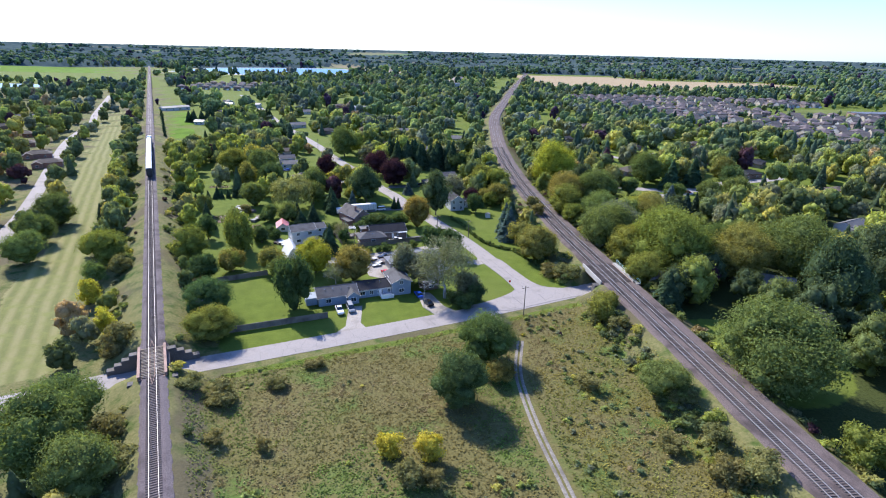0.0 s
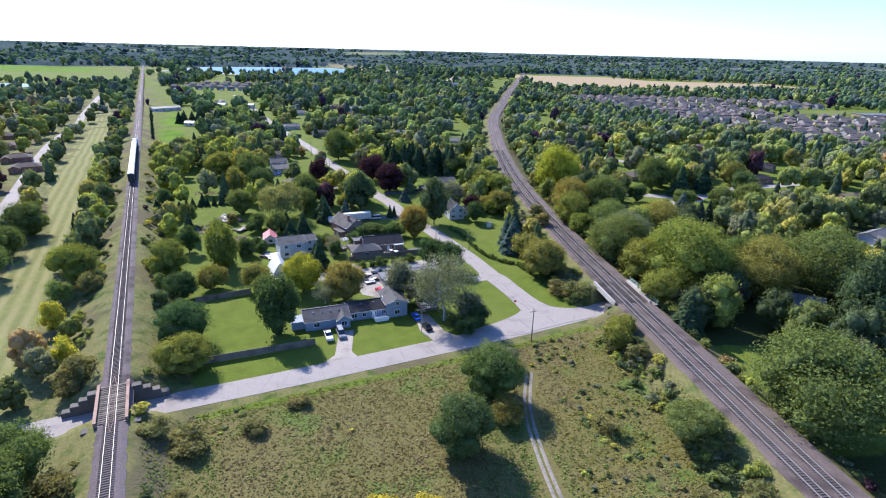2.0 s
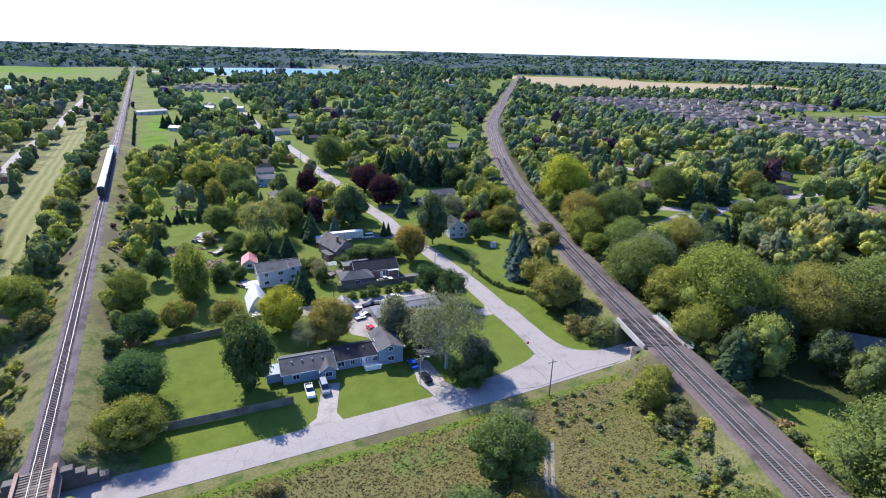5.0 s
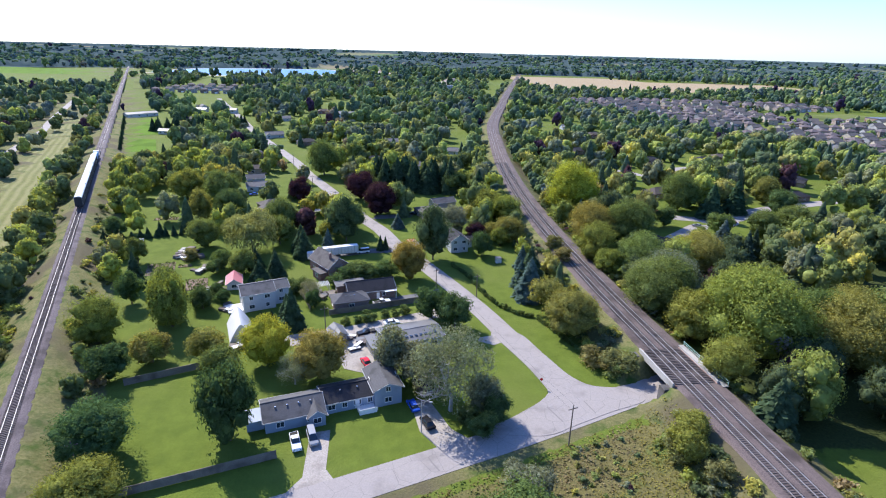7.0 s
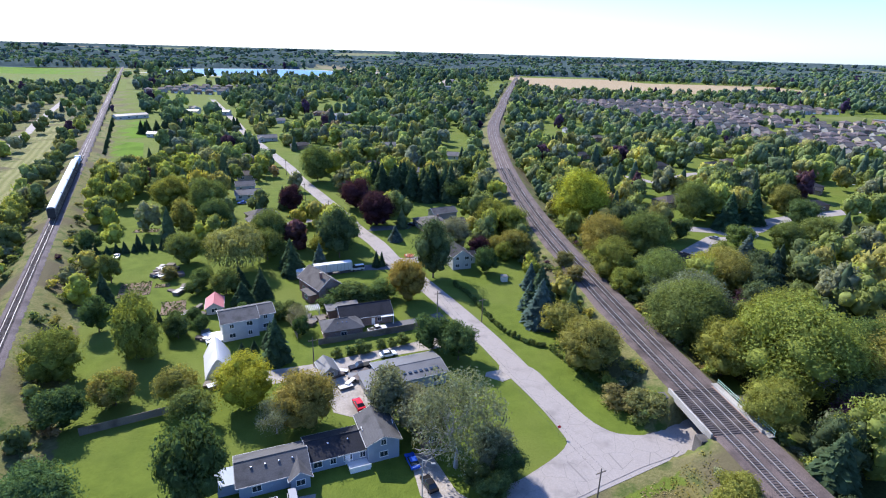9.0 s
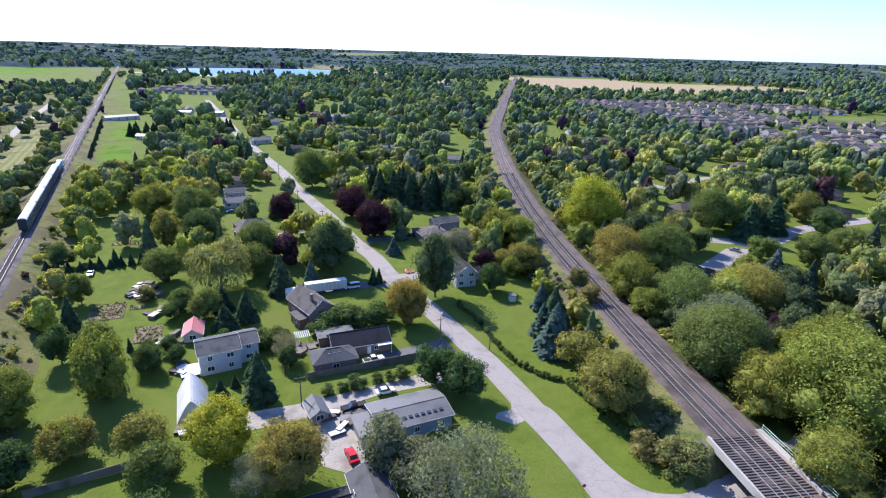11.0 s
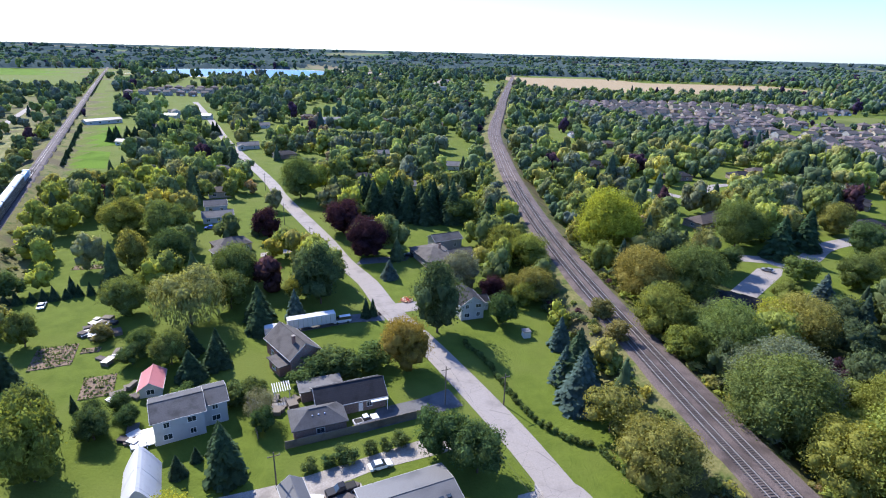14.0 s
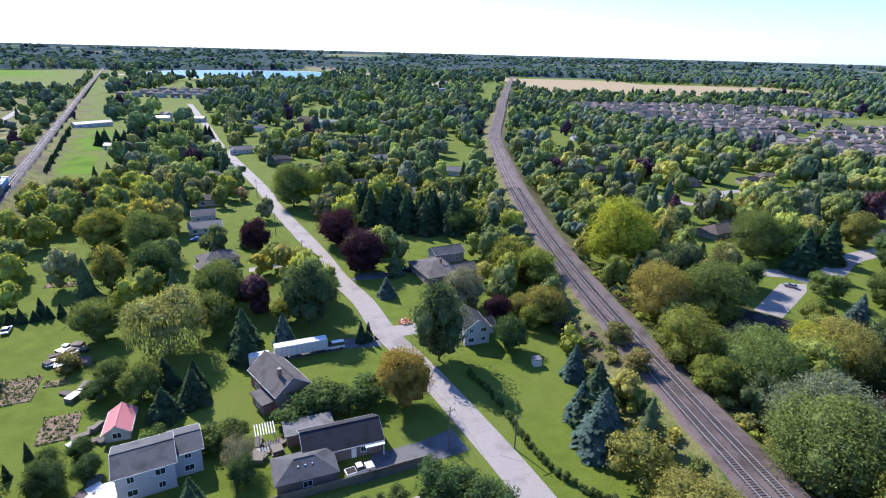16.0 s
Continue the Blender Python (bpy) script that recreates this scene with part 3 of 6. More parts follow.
def cards(r, centres, normals, size, aspect=1.0, up=None):
    """Small ragged leaf sprays, each a four-cornered face with an outline of its own."""
    k = len(centres)
    n = normals / (np.linalg.norm(normals, axis=1, keepdims=True) + 1e-9)
    ref = r.normal(size=(k, 3)) if up is None else up
    a = np.cross(n, ref)
    a /= np.linalg.norm(a, axis=1, keepdims=True) + 1e-9
    b = np.cross(n, a)
    s = size * r.uniform(0.6, 1.35, (k, 1))
    corners = []
    for i, j in ((-1, -1), (1, -1), (1, 1), (-1, 1)):
        corners.append(centres + a * s * i * r.uniform(0.35, 1.0, (k, 1)) + b * s * aspect * j * r.uniform(0.35, 1.0, (k, 1))
                       + n * s * r.uniform(-0.35, 0.35, (k, 1)))
    v = np.stack(corners, 1).reshape(-1, 3)
    return v, np.arange(k * 4).reshape(k, 4)


def crown_leafy(seed, count, size, lobes=12, low=0.2, core=1, cone=0.0, droop=0.0, sparse=0.0, mass=0.62):
    """A broad crown of uneven lobes: unit width, unit height. Returns leaf sprays and the inner mass, all as triangles."""
    r = np.random.default_rng(seed)
    cz = (low + 1) / 2
    hz = (1 - low) / 2
    V, F, at = [], [], 0
    blobs = []
    for i in range(lobes):
        d = r.normal(size=3)
        d /= np.linalg.norm(d)
        d[2] = d[2] * 0.9 + 0.02
        rad = r.uniform(0.14, 0.25)
        reach = 0.5 - rad * 0.95
        w = 1.0 - cone * max(0.0, d[2])
        c = np.array([d[0] * reach * w, d[1] * reach * w, cz + d[2] * hz * (1 - rad * 1.4)])
        blobs.append((c, rad * r.uniform(0.9, 1.15)))
    blobs.append((np.array([0, 0, cz]), 0.3 * (1 - cone * 0.4)))
    iv, jf = ico(core)
    tz = hz / 0.5
    for c, rad in blobs if not sparse else ():
        bump = 1 + 0.28 * r.normal(size=(len(iv), 1)).clip(-1.2, 1.2)
        v = c + iv * bump * rad * np.array([mass, mass, mass * tz])
        V.append(v)
        F.append(jf + at)
        at += len(v)
    weights = np.array([b[1] ** 2 for b in blobs])
    pick = r.choice(len(blobs), count, p=weights / weights.sum())
    C = np.array([b[0] for b in blobs])[pick]
    R = np.array([b[1] for b in blobs])[pick][:, None]
    d = r.normal(size=(count, 3))
    d /= np.linalg.norm(d, axis=1, keepdims=True)
    d[:, 2] = np.where(d[:, 2] < -0.35, -d[:, 2], d[:, 2])
    pos = C + d * R * r.uniform(0.6, 1.16, (count, 1)) * np.array([1, 1, tz])
    nor = d + r.normal(size=(count, 3)) * 0.55
    v, q = cards(r, pos, nor, size * 1.22)
    v = v.reshape(-1, 4, 3)[:, :3].reshape(-1, 3)
    V.append(v)
    F.append(np.arange(count * 3).reshape(count, 3) + at)
    at += len(v)
    if droop:
        k = count // 2
        a = r.uniform(0, 2 * np.pi, k)
        rad = 0.5 * np.sqrt(r.uniform(0.3, 1, k))
        top = np.stack([np.cos(a) * rad, np.sin(a) * rad, r.uniform(0.25, 0.75, k)], 1)
        nn = np.stack([np.cos(a), np.sin(a), np.zeros(k)], 1) + r.normal(size=(k, 3)) * 0.3
        v, q = cards(r, top, nn, size * 0.6, 4.0, np.tile([[0.0, 0.0, 1.0]], (k, 1)) * 1.0)
        V.append(v)
        F.append(np.concatenate([q[:, [0, 1, 2]], q[:, [0, 2, 3]]]) + at)
    return np.concatenate(V), np.concatenate(F)


def crown_conifer(seed, tiers, per, low=0.06, power=0.85):
    r = np.random.default_rng(seed)
    V, F, at = [], [], 0
    # an inner cone in ragged rings
    rings, seg = 9, 10
    pts = []
    for i in range(rings):
        z = low + (0.97 - low) * i / (rings - 1)
        w = 0.36 * (1 - i / (rings - 1)) ** power
        for j in range(seg):
            a = 2 * math.pi * j / seg
            k = w * r.uniform(0.75, 1.15)
            pts.append((math.cos(a) * k, math.sin(a) * k, z))
    faces = []
    for i in range(rings - 1):
        for j in range(seg):
            a, b = i * seg + j, i * seg + (j + 1) % seg
            faces += [(a, b, b + seg), (a, b + seg, a + seg)]
    V.append(np.array(pts))
    F.append(np.array(faces))
    at += len(pts)
    for i in range(tiers):
        f = (i + r.uniform(-0.3, 0.3)) / tiers
        z = low + (0.98 - low) * max(0, f)
        w = 0.5 * (1 - max(0, f)) ** power
        k = max(4, int(per * (0.25 + w * 1.6)))
        a = r.uniform(0, 2 * np.pi, k)
        for inner, outer in ((0.35, 0.75), (0.6, 1.05)):
            reach = w * r.uniform(0.8, 1.15, k)
            p0 = np.stack([np.cos(a) * reach * inner, np.sin(a) * reach * inner, np.full(k, z) + r.normal(0, 0.008, k)], 1)
            p1 = np.stack([np.cos(a) * reach * outer, np.sin(a) * reach * outer, p0[:, 2] - reach * r.uniform(0.05, 0.3, k)], 1)
            side = np.stack([-np.sin(a), np.cos(a), np.zeros(k)], 1) * (w * 0.16 + 0.012) * r.uniform(0.6, 1.3, (k, 1))
            tilt = np.array([[0, 0, 1.0]]) * r.normal(0, 0.012, (k, 1))
            v = np.stack([p0 - side + tilt, p0 + side - tilt, p1 + side * 0.7, p1 - side * 0.7], 1).reshape(-1, 3)
            q = np.arange(k * 4).reshape(k, 4)
            V.append(v)
            F.append(np.concatenate([q[:, [0, 1, 2]], q[:, [0, 2, 3]]]) + at)
            at += len(v)
            a = a + r.uniform(-0.3, 0.3, k)
    return np.concatenate(V), np.concatenate(F)


def trunk_geo(seed, height=0.62, radius=0.022, limbs=6):
    r = random.Random(seed)
    g = Geo()
    pts = [Vector((0, 0, -0.03))]
    for i in range(4):
        pts.append(Vector((r.uniform(-0.02, 0.02), r.uniform(-0.02, 0.02), height * (i + 1) / 4)))
    for i in range(4):
        g.tube(pts[i], pts[i + 1], radius * (1.25 - i * 0.25), radius * (1.0 - i * 0.25), 7)
    for i in range(limbs):
        a = 2 * math.pi * i / limbs + r.uniform(-0.4, 0.4)
        z = height * r.uniform(0.4, 0.95)
        q = Vector((math.cos(a) * 0.28, math.sin(a) * 0.28, z + r.uniform(0.1, 0.25)))
        g.tube((0, 0, z), q, radius * 0.45, radius * 0.12, 5)
    return g


def bare_tree(seed):
    """Branching pale limbs for a tree that has lost its leaves."""
    r = random.Random(seed)
    g = Geo()

    def grow(p, d, length, rad, depth):
        q = p + d * length
        g.tube(p, q, rad, rad * 0.65, 4 if depth else 6)
        if depth >= 5:
            return
        for _ in range(3 if depth < 4 else 2):
            e = (d + Vector((r.gauss(0, 0.55), r.gauss(0, 0.55), r.gauss(0.12, 0.35)))).normalized()
            grow(q, e, length * r.uniform(0.6, 0.85), rad * 0.6, depth + 1)

    grow(Vector((0, 0, -0.02)), Vector((0, 0, 1)), 0.24, 0.022, 0)
    return g


def crown_mesh(name, vf, material=None):
    return array_mesh(name, vf[0], vf[1], material or LEAF)


TRUNKS = [trunk_geo(s).mesh("trunk", BARK) for s in range(3)]
TRUNK_C = Geo().tube((0, 0, -0.03), (0, 0, 0.9), 0.02, 0.004, 7).mesh("trunk", BARK)
BROAD = [crown_mesh("crown", crown_leafy(s, 5400, 0.0205, 22, -0.02, core=1)) for s in (1, 2, 3, 4)]
FINE = [crown_mesh("crown", crown_leafy(s, 13500, 0.0128, 36, -0.02, core=1)) for s in (11, 12, 13)]
BIG = [crown_mesh("crown", crown_leafy(s, 30000, 0.0105, 46, -0.02, core=1, mass=0.55)) for s in (14, 15)]
TALL = [crown_mesh("crown", crown_leafy(s, 6200, 0.0225, 28, -0.05, core=1, cone=0.25)) for s in (5, 6)]
BUSH = [crown_mesh("crown", crown_leafy(s, 1900, 0.031, 13, -0.12, core=0)) for s in (7, 8, 9)]
PINES = [crown_mesh("crown", crown_leafy(s, 7500, 0.0155, 30, 0.05, core=1, cone=0.75)) for s in (21, 22)]
WILLOW = crown_mesh("crown", crown_leafy(31, 6500, 0.014, 18, 0.25, core=1, droop=1.0))
CONES = [crown_mesh("crown", crown_conifer(s, 30, 24)) for s in (41, 42)]
SPARSE = [crown_mesh("crown", crown_leafy(s, 9500, 0.0115, 26, 0.08, core=0, sparse=1.0)) for s in (51,)]
BARE = [bare_tree(s).mesh("branches", BARK_PALE) for s in (61, 62)]

TREE_LOOK = {
    "mid": ("tree", "mid-green leafy broad tree with a rounded crown", (0.133, 0.178, 0.058)),
    "dark": ("tree", "dark green dense broad tree with a rounded crown", (0.0756, 0.12, 0.0476)),
    "olive": ("tree", "olive green broad tree beginning to turn", (0.221, 0.209, 0.0619)),
    "yellow": ("small_tree", "small yellow-green tree in rough grass", (0.42, 0.381, 0.0595)),
    "yg": ("tree", "light yellowish green leafy broad tree", (0.19, 0.215, 0.052)),
    "bright": ("tree", "bright yellow-green maple tree in full leaf", (0.28, 0.302, 0.0442)),
    "grey": ("tree", "grey-green leafy broad tree", (0.157, 0.181, 0.114)),
    "orange": ("tree", "maple tree turning orange among green leaves", (0.285, 0.209, 0.0572)),
    "purple": ("tree", "dark purple-leaved maple tree", (0.055, 0.029, 0.04)),
    "willow": ("willow_tree", "pale green weeping willow tree on the lawn", (0.252, 0.281, 0.107)),
    "conifer": ("conifer_tree", "dark green pointed conifer tree", (0.0545, 0.0907, 0.0476)),
    "spruce": ("spruce_tree", "blue-green spruce tree with drooping tiers", (0.084, 0.123, 0.107)),
    "pine": ("pine_tree", "tall dark green pine tree with a ragged crown", (0.0714, 0.105, 0.0523)),
    "shrub": ("shrub", "rough olive green shrub in the meadow", (0.185, 0.181, 0.0713)),
    "hedge": ("shrub", "clipped dark green shrub beside the house", (0.101, 0.146, 0.0523)),
    "bare": ("bare_tree", "half-dead tree with pale bare branches", (0.17, 0.19, 0.12)),
}
PLACED = []


def plant(kind, x, y, width, height):
    name, label, col = TREE_LOOK[kind]
    r = random.Random(round(x * 17 + y * 131))
    z = float(ground_height(np.array([x]), np.array([y]))[0])
    category = name.replace("_", " ").replace("small ", "").replace("bare ", "")
    thing = root(name, Matrix.Translation((x, y, z - 0.05)) @ Matrix.Rotation(r.uniform(0, 6.28), 4, "Z"), label, category)
    k = r.uniform(0.88, 1.12)
    tint = (col[0] * k * r.uniform(0.92, 1.1), col[1] * k, col[2] * k, 1)
    if kind in ("conifer", "spruce"):
        crown, trunk = r.choice(CONES), TRUNK_C
    elif kind == "pine":
        crown, trunk = r.choice(CONES if height > width * 1.6 else PINES), TRUNK_C
    elif kind == "willow":
        crown, trunk = WILLOW, TRUNKS[0]
    elif kind in ("shrub", "hedge", "yellow"):
        crown, trunk = r.choice(BUSH), TRUNKS[1]
    elif kind == "bare":
        crown, trunk = SPARSE[0], r.choice(BARE)
    elif height > width * 1.35:
        crown, trunk = r.choice(TALL), TRUNKS[2]
    else:
        crown, trunk = r.choice(BIG if width > 16.5 else FINE if width > 11 else BROAD), r.choice(TRUNKS)
    s = Matrix.Diagonal((width * 1.14, width * 1.14, height * 1.03, 1))
    t = part("trunk", trunk, None, thing)
    tw = height * (1.25 if kind == "bare" else 0.8)
    t.matrix_basis = Matrix.Diagonal((tw, tw, height * (0.95 if kind == "bare" else 1), 1))
    c = part("crown", crown, None, thing)
    c.matrix_basis = s
    c.color = tint
    PLACED.append((x, y, width / 2))


GROVE_MID = [(-67.6, 80.8, 15.8, 15.8), (-57.0, 74.2, 12.1, 12.1), (16.7, 122.2, 13.5, 12), (55.8, 105.2, 11.5, 9),
             (83.5, 110.7, 24.5, 21), (130.4, 180.7, 24, 22), (-157.9, 227.3, 16, 13), (-140.1, 182.5, 14, 11.5),
             (-73.2, 203, 9, 15.5), (105.7, 185.2, 17, 17), (-85.1, 262.9, 11.7, 11.7), (-59, 280.5, 13.5, 15),
             (-62.3, 236.5, 7.9, 8.6), (-61.9, 397.7, 18.5, 20), (85.8, 273.5, 18.6, 18), (76.6, 235.8, 17.3, 16),
             (130.4, 327.1, 18, 19), (-100, 328.2, 16, 16), (71.4, 206.9, 19, 18), (-47.6, 172.2, 8.5, 7.6)]
GROVE_DARK = [(8.8, 103.2, 12.3, 12.3), (-38.2, 149.4, 10.5, 18), (3.1, 203.7, 10.2, 10.5), (9.5, 198.2, 9.7, 10.2),
              (-73.3, 170.7, 9.2, 8.8), (-62.3, 145, 13.5, 11), (-68, 212.9, 5.4, 5.4), (23, 257.9, 8.7, 9.5),
              (18.4, 355.3, 12.7, 12), (-87.6, 300.7, 13.6, 13), (-61.4, 213.1, 4.9, 4.4), (-66, 208.9, 5.6, 5.6),
              (-88, 211.6, 7.7, 10)]
GROVE_OLIVE = [(19.2, 112.5, 6.8, 5.4), (109, 177.5, 20, 19), (-24.1, 171.6, 12.1, 12.5), (-53.1, 179, 8.6, 8.6),
               (41.6, 194.6, 14.5, 13), (38.5, 209.6, 11, 10.5), (71.1, 276.5, 18, 16), (101.6, 244.4, 17.5, 14),
               (118.6, 188.1, 17.5, 17), (-98.8, 296.7, 9.7, 14.5), (35.5, 273.8, 11.7, 11), (-66.7, 178.5, 8.8, 8)]
GROVE_YG = [(52.4, 143.1, 8.5, 8), (86.8, 83.7, 9.8, 9.8), (86.5, 182.6, 25, 23), (-112.3, 181.9, 14, 13), (-85, 188, 12.8, 12.3),
            (-56.1, 130.8, 12.3, 9), (-67.1, 178.3, 7.7, 7.7), (75.1, 191.6, 14, 15), (72.7, 167.9, 11.5, 11),
            (54.8, 148.5, 7, 5.5), (-38.3, 273.3, 7.9, 8.7), (63.6, 246, 15, 14), (64.5, 233.7, 9.2, 9), (30.5, 310.4, 13.5, 13),
            (38.5, 300.4, 13, 12.5), (-119.7, 334.5, 16, 15), (95, 200, 18, 18)]
GROVE_CONIFER = [(74.1, 151.2, 8, 12), (-36.3, 197.4, 6.6, 12.5), (-93, 225, 6, 12.5), (36.3, 227.8, 10, 15), (-44.6, 253.1, 7.1, 11.4),
                 (-51.9, 240, 5, 8.5), (-59, 241.4, 5.5, 8.2), (28.3, 336.6, 12, 18), (141.3, 314.9, 12, 18), (158.9, 325.2, 12, 18),
                 (-39.5, 204.5, 5, 7.5), (-74.7, 217.9, 1.6, 4.2), (-108.6, 277.7, 3.1, 6.2)]
GROVE_OTHER = {
    "yellow": [(-4.7, 86.1, 6, 5.4), (2.9, 85.7, 6, 5.4), (-99.9, 150.9, 6.3, 7.6), (-84.4, 131.9, 6, 7.8)],
    "shrub": [(-1.2, 79.3, 6.1, 4), (3.2, 78.7, 4.6, 3.4), (-29.8, 87.7, 2.9, 2.6), (59.5, 87.9, 6.7, 4.5), (63.2, 78.4, 7.3, 5),
              (57.6, 79.8, 7.4, 5), (49.1, 174.7, 9, 5), (43.9, 178.6, 8.7, 4.5), (50.7, 143.9, 6.7, 5), (-84.5, 248.6, 6.5, 4.5)],
    "pine": [(121.9, 148.2, 18, 26), (142.3, 158.2, 19, 27), (-31.2, 271.3, 14, 19), (3.9, 252.8, 14.5, 21)],
    "bright": [(-38.2, 178.3, 11.8, 12), (72.4, 318.3, 24, 24), (99.3, 247.7, 15, 12)],
    "bare": [(-29.5, 169.1, 7.8, 7.8), (6.7, 159.2, 16.5, 19.5), (-34.7, 214.3, 6.1, 7.3)],
    "grey": [(-6.1, 173.7, 10.1, 13), (0.1, 168.2, 10.5, 11.5), (19.5, 135.1, 9.1, 6), (12.4, 283.6, 13.4, 12), (76.5, 213.4, 20, 17)],
    "orange": [(-4.5, 233.5, 11.2, 14)],
    "willow": [(-65, 257.7, 17.4, 16.5)],
    "spruce": [(-36.8, 261.2, 5.3, 9.5), (34.7, 218.8, 10, 14.5), (36.4, 244.7, 5.8, 9.3), (-11.2, 291.9, 5.7, 6.9), (118, 259.3, 11, 16)],
    "purple": [(21.7, 274.3, 7.9, 7.9), (-32.6, 341, 15, 14.5), (-20.4, 313.1, 15, 14.5), (-62.1, 331.6, 10.8, 13)],
    "hedge": [(-23, 230.5, 7, 5), (-17.5, 232, 7, 5), (-12.5, 234, 6, 4.6), (-42.1, 220.8, 6.5, 4.6), (-15.7, 201.8, 5.1, 3.2),
              (-10.8, 203.8, 3.3, 2.6), (-21.6, 199.3, 3.2, 2.6), (-18.6, 200.5, 3, 2.4), (-8, 205, 3, 2.4), (-5, 206.4, 4, 3)],
}
for kind, group in (("mid", GROVE_MID), ("dark", GROVE_DARK), ("olive", GROVE_OLIVE), ("yg", GROVE_YG), ("conifer", GROVE_CONIFER),
                    *GROVE_OTHER.items()):
    for row in group:
        plant(kind, *row)

MORE_TREES = {
    "grey": [(14, 158.5, 8, 9)],
    "mid": [(150, 285, 13, 12), (168, 292, 14, 13), (133, 290, 11, 10), (-61.6, 236.3, 6.9, 8.3), (-57, 267.7, 10.5, 11.5), (-70.9, 241.8, 6.9, 6.9), (-102.2, 245.2, 7.2, 9.4), (-107.5, 166.2, 7.3, 7.3),
            (-150.1, 203.1, 12.8, 12), (-70.5, 93, 13.2, 11.5)],
    "conifer": [(-50.5, 235.4, 6.1, 9.2), (-54.7, 230.3, 6.4, 7.7), (-46.9, 260.5, 7.9, 11.1), (-75.3, 212.8, 1.6, 3.4), (-45.3, 198.4, 3, 4.8),
                (-43.4, 202.3, 2.1, 3.3), (-16.6, 262.4, 3, 6.5), (-14.7, 263.3, 2.6, 5.8)],
    "hedge": [(-38.3, 222.2, 6.2, 4.9), (-27.1, 229.3, 9.2, 5.5), (-21.1, 233.2, 11, 6), (-13.1, 235.3, 9.9, 6), (-53, 222, 5.1, 4.1)],
    "dark": [(178, 318, 14, 14), (112, 300, 10, 10), (16.8, 155.8, 6, 6.5), (13, 151, 6, 5.5), (10, 154.5, 5, 5), (3.2, 167.5, 5, 5.5), (-65.4, 208.5, 6.7, 6.7), (-65.3, 217.7, 4.9, 4.4), (-71.1, 236.3, 6.1, 5.5), (-124.8, 274.8, 8.5, 8.5), (-32.8, 210.6, 4.7, 5.7)],
    "yg": [(-69.9, 197.5, 10.4, 17), (31.6, 269.8, 7.7, 7.7)],
    "spruce": [(33.3, 228.3, 6.2, 9.9)],
    "olive": [(28.4, 276.9, 7.3, 7.3), (186, 345, 14, 14)],
    "shrub": [(50.2, 241, 7.5, 5), (49.7, 253.8, 7.5, 5), (-102.4, 172.6, 7.5, 6.5), (-75.5, 123.4, 8.4, 6), (-76.9, 119.8, 7, 5), (-50.5, 104.5, 6, 3.2),
              (-43.8, 103.9, 8.6, 4), (-59.8, 88.2, 7.6, 4.6), (-53, 78.6, 7.8, 4.2), (-39.5, 88.2, 4.4, 2.6), (40.3, 110, 6.7, 3),
              (54.8, 136.1, 6.3, 4), (58.2, 101.8, 7, 4), (51.2, 89.2, 5.7, 3.2), (-25.6, 118.1, 5.6, 2), (-32.8, 109, 5.2, 2.4)],
}
for kind, group in MORE_TREES.items():
    for row in group:
        plant(kind, *row)

# a dark stand of conifers behind the brown bungalow, and two garden rows
stand = random.Random(5)
for i in range(22):
    f = i / 21
    plant("conifer", -28 + 44 * f + stand.uniform(-2, 2), 372 - 12 * f + stand.uniform(-7, 7), stand.uniform(9, 12), stand.uniform(15, 19))
for i in range(13):
    plant("conifer", -126 + 2.9 * i, 268 + 1.1 * i + stand.uniform(-0.5, 0.5), stand.uniform(2.4, 3.2), stand.uniform(3.4, 5.2))

for i in range(26):
    plant("conifer", -243 + 2.7 * i, 568 + 1.75 * i + stand.uniform(-6, 6), stand.uniform(6.5, 9), stand.uniform(9, 13))
for i in range(22):
    plant("conifer", -219 - 3.9 * i, 462 + 8.1 * i, stand.uniform(2.8, 4.2), stand.uniform(4, 7))

# clear ground: yards and lawns, as x, y, radius
CLEAR = [(-50, 152, 14), (-47, 180, 9), (-58, 192, 13), (-86, 248, 21), (-75, 228, 17), (-105, 270, 15), (-122, 322, 17), (-55, 231, 8),
         (24, 240, 11), (30, 215, 11), (40, 186, 8), (20, 262, 7), (22, 178, 10), (-10, 148, 12), (-10, 290, 11), (-6, 345, 13),
         (-54, 335, 11), (-40, 350, 8), (-255, 600, 26), (-222, 512, 24), (-282, 645, 22), (84, 136, 13), (95, 102, 15), (-85, 352, 15),
         (-70, 316, 10), (8, 314, 15), (-90, 380, 14), (138, 304, 16), (92, 266, 12), (120, 336, 13), (164, 256, 9), (-30, 165, 17),
         (-12, 188, 14), (-18, 216, 15), (-33, 240, 13), (15, 262, 8), (118, 164, 13), (-205, 545, 16), (-305, 682, 18),
         (125, 287, 16), (152, 300, 14), (180, 297, 11), (112, 280, 9), (145, 426, 9), (168, 441, 9), (142, 306, 20)]
CLEAR += [(-42 - 0.4825 * (y - 70) + 26, y, 13) for y in range(420, 780, 22)]
CLEAR += [(-240, 560, 22), (-205, 480, 16), (-232, 500, 18), (-252, 548, 18), (-270, 590, 20), (-290, 630, 18), (-204, 462, 14), (-188, 440, 12),
          (-218, 440, 10), (140, 395, 9), (158, 408, 11), (168, 430, 9), (190, 442, 9), (132, 358, 14), (160, 318, 11), (182, 330, 9), (160, 288, 12), (176, 306, 10), (118, 302, 10), (196, 318, 9)]
CLEAR += [(-346 - 0.5 * (y - 750), y, 15) for y in range(735, 1370, 24)]
CLEAR += [(x, 1580 + 0.25 * (x + 900) * (x > -900), 140) for x in range(-1300, -760, 70)]
CLEAR += [(530, 800, 34), (575, 830, 40), (620, 845, 34)]


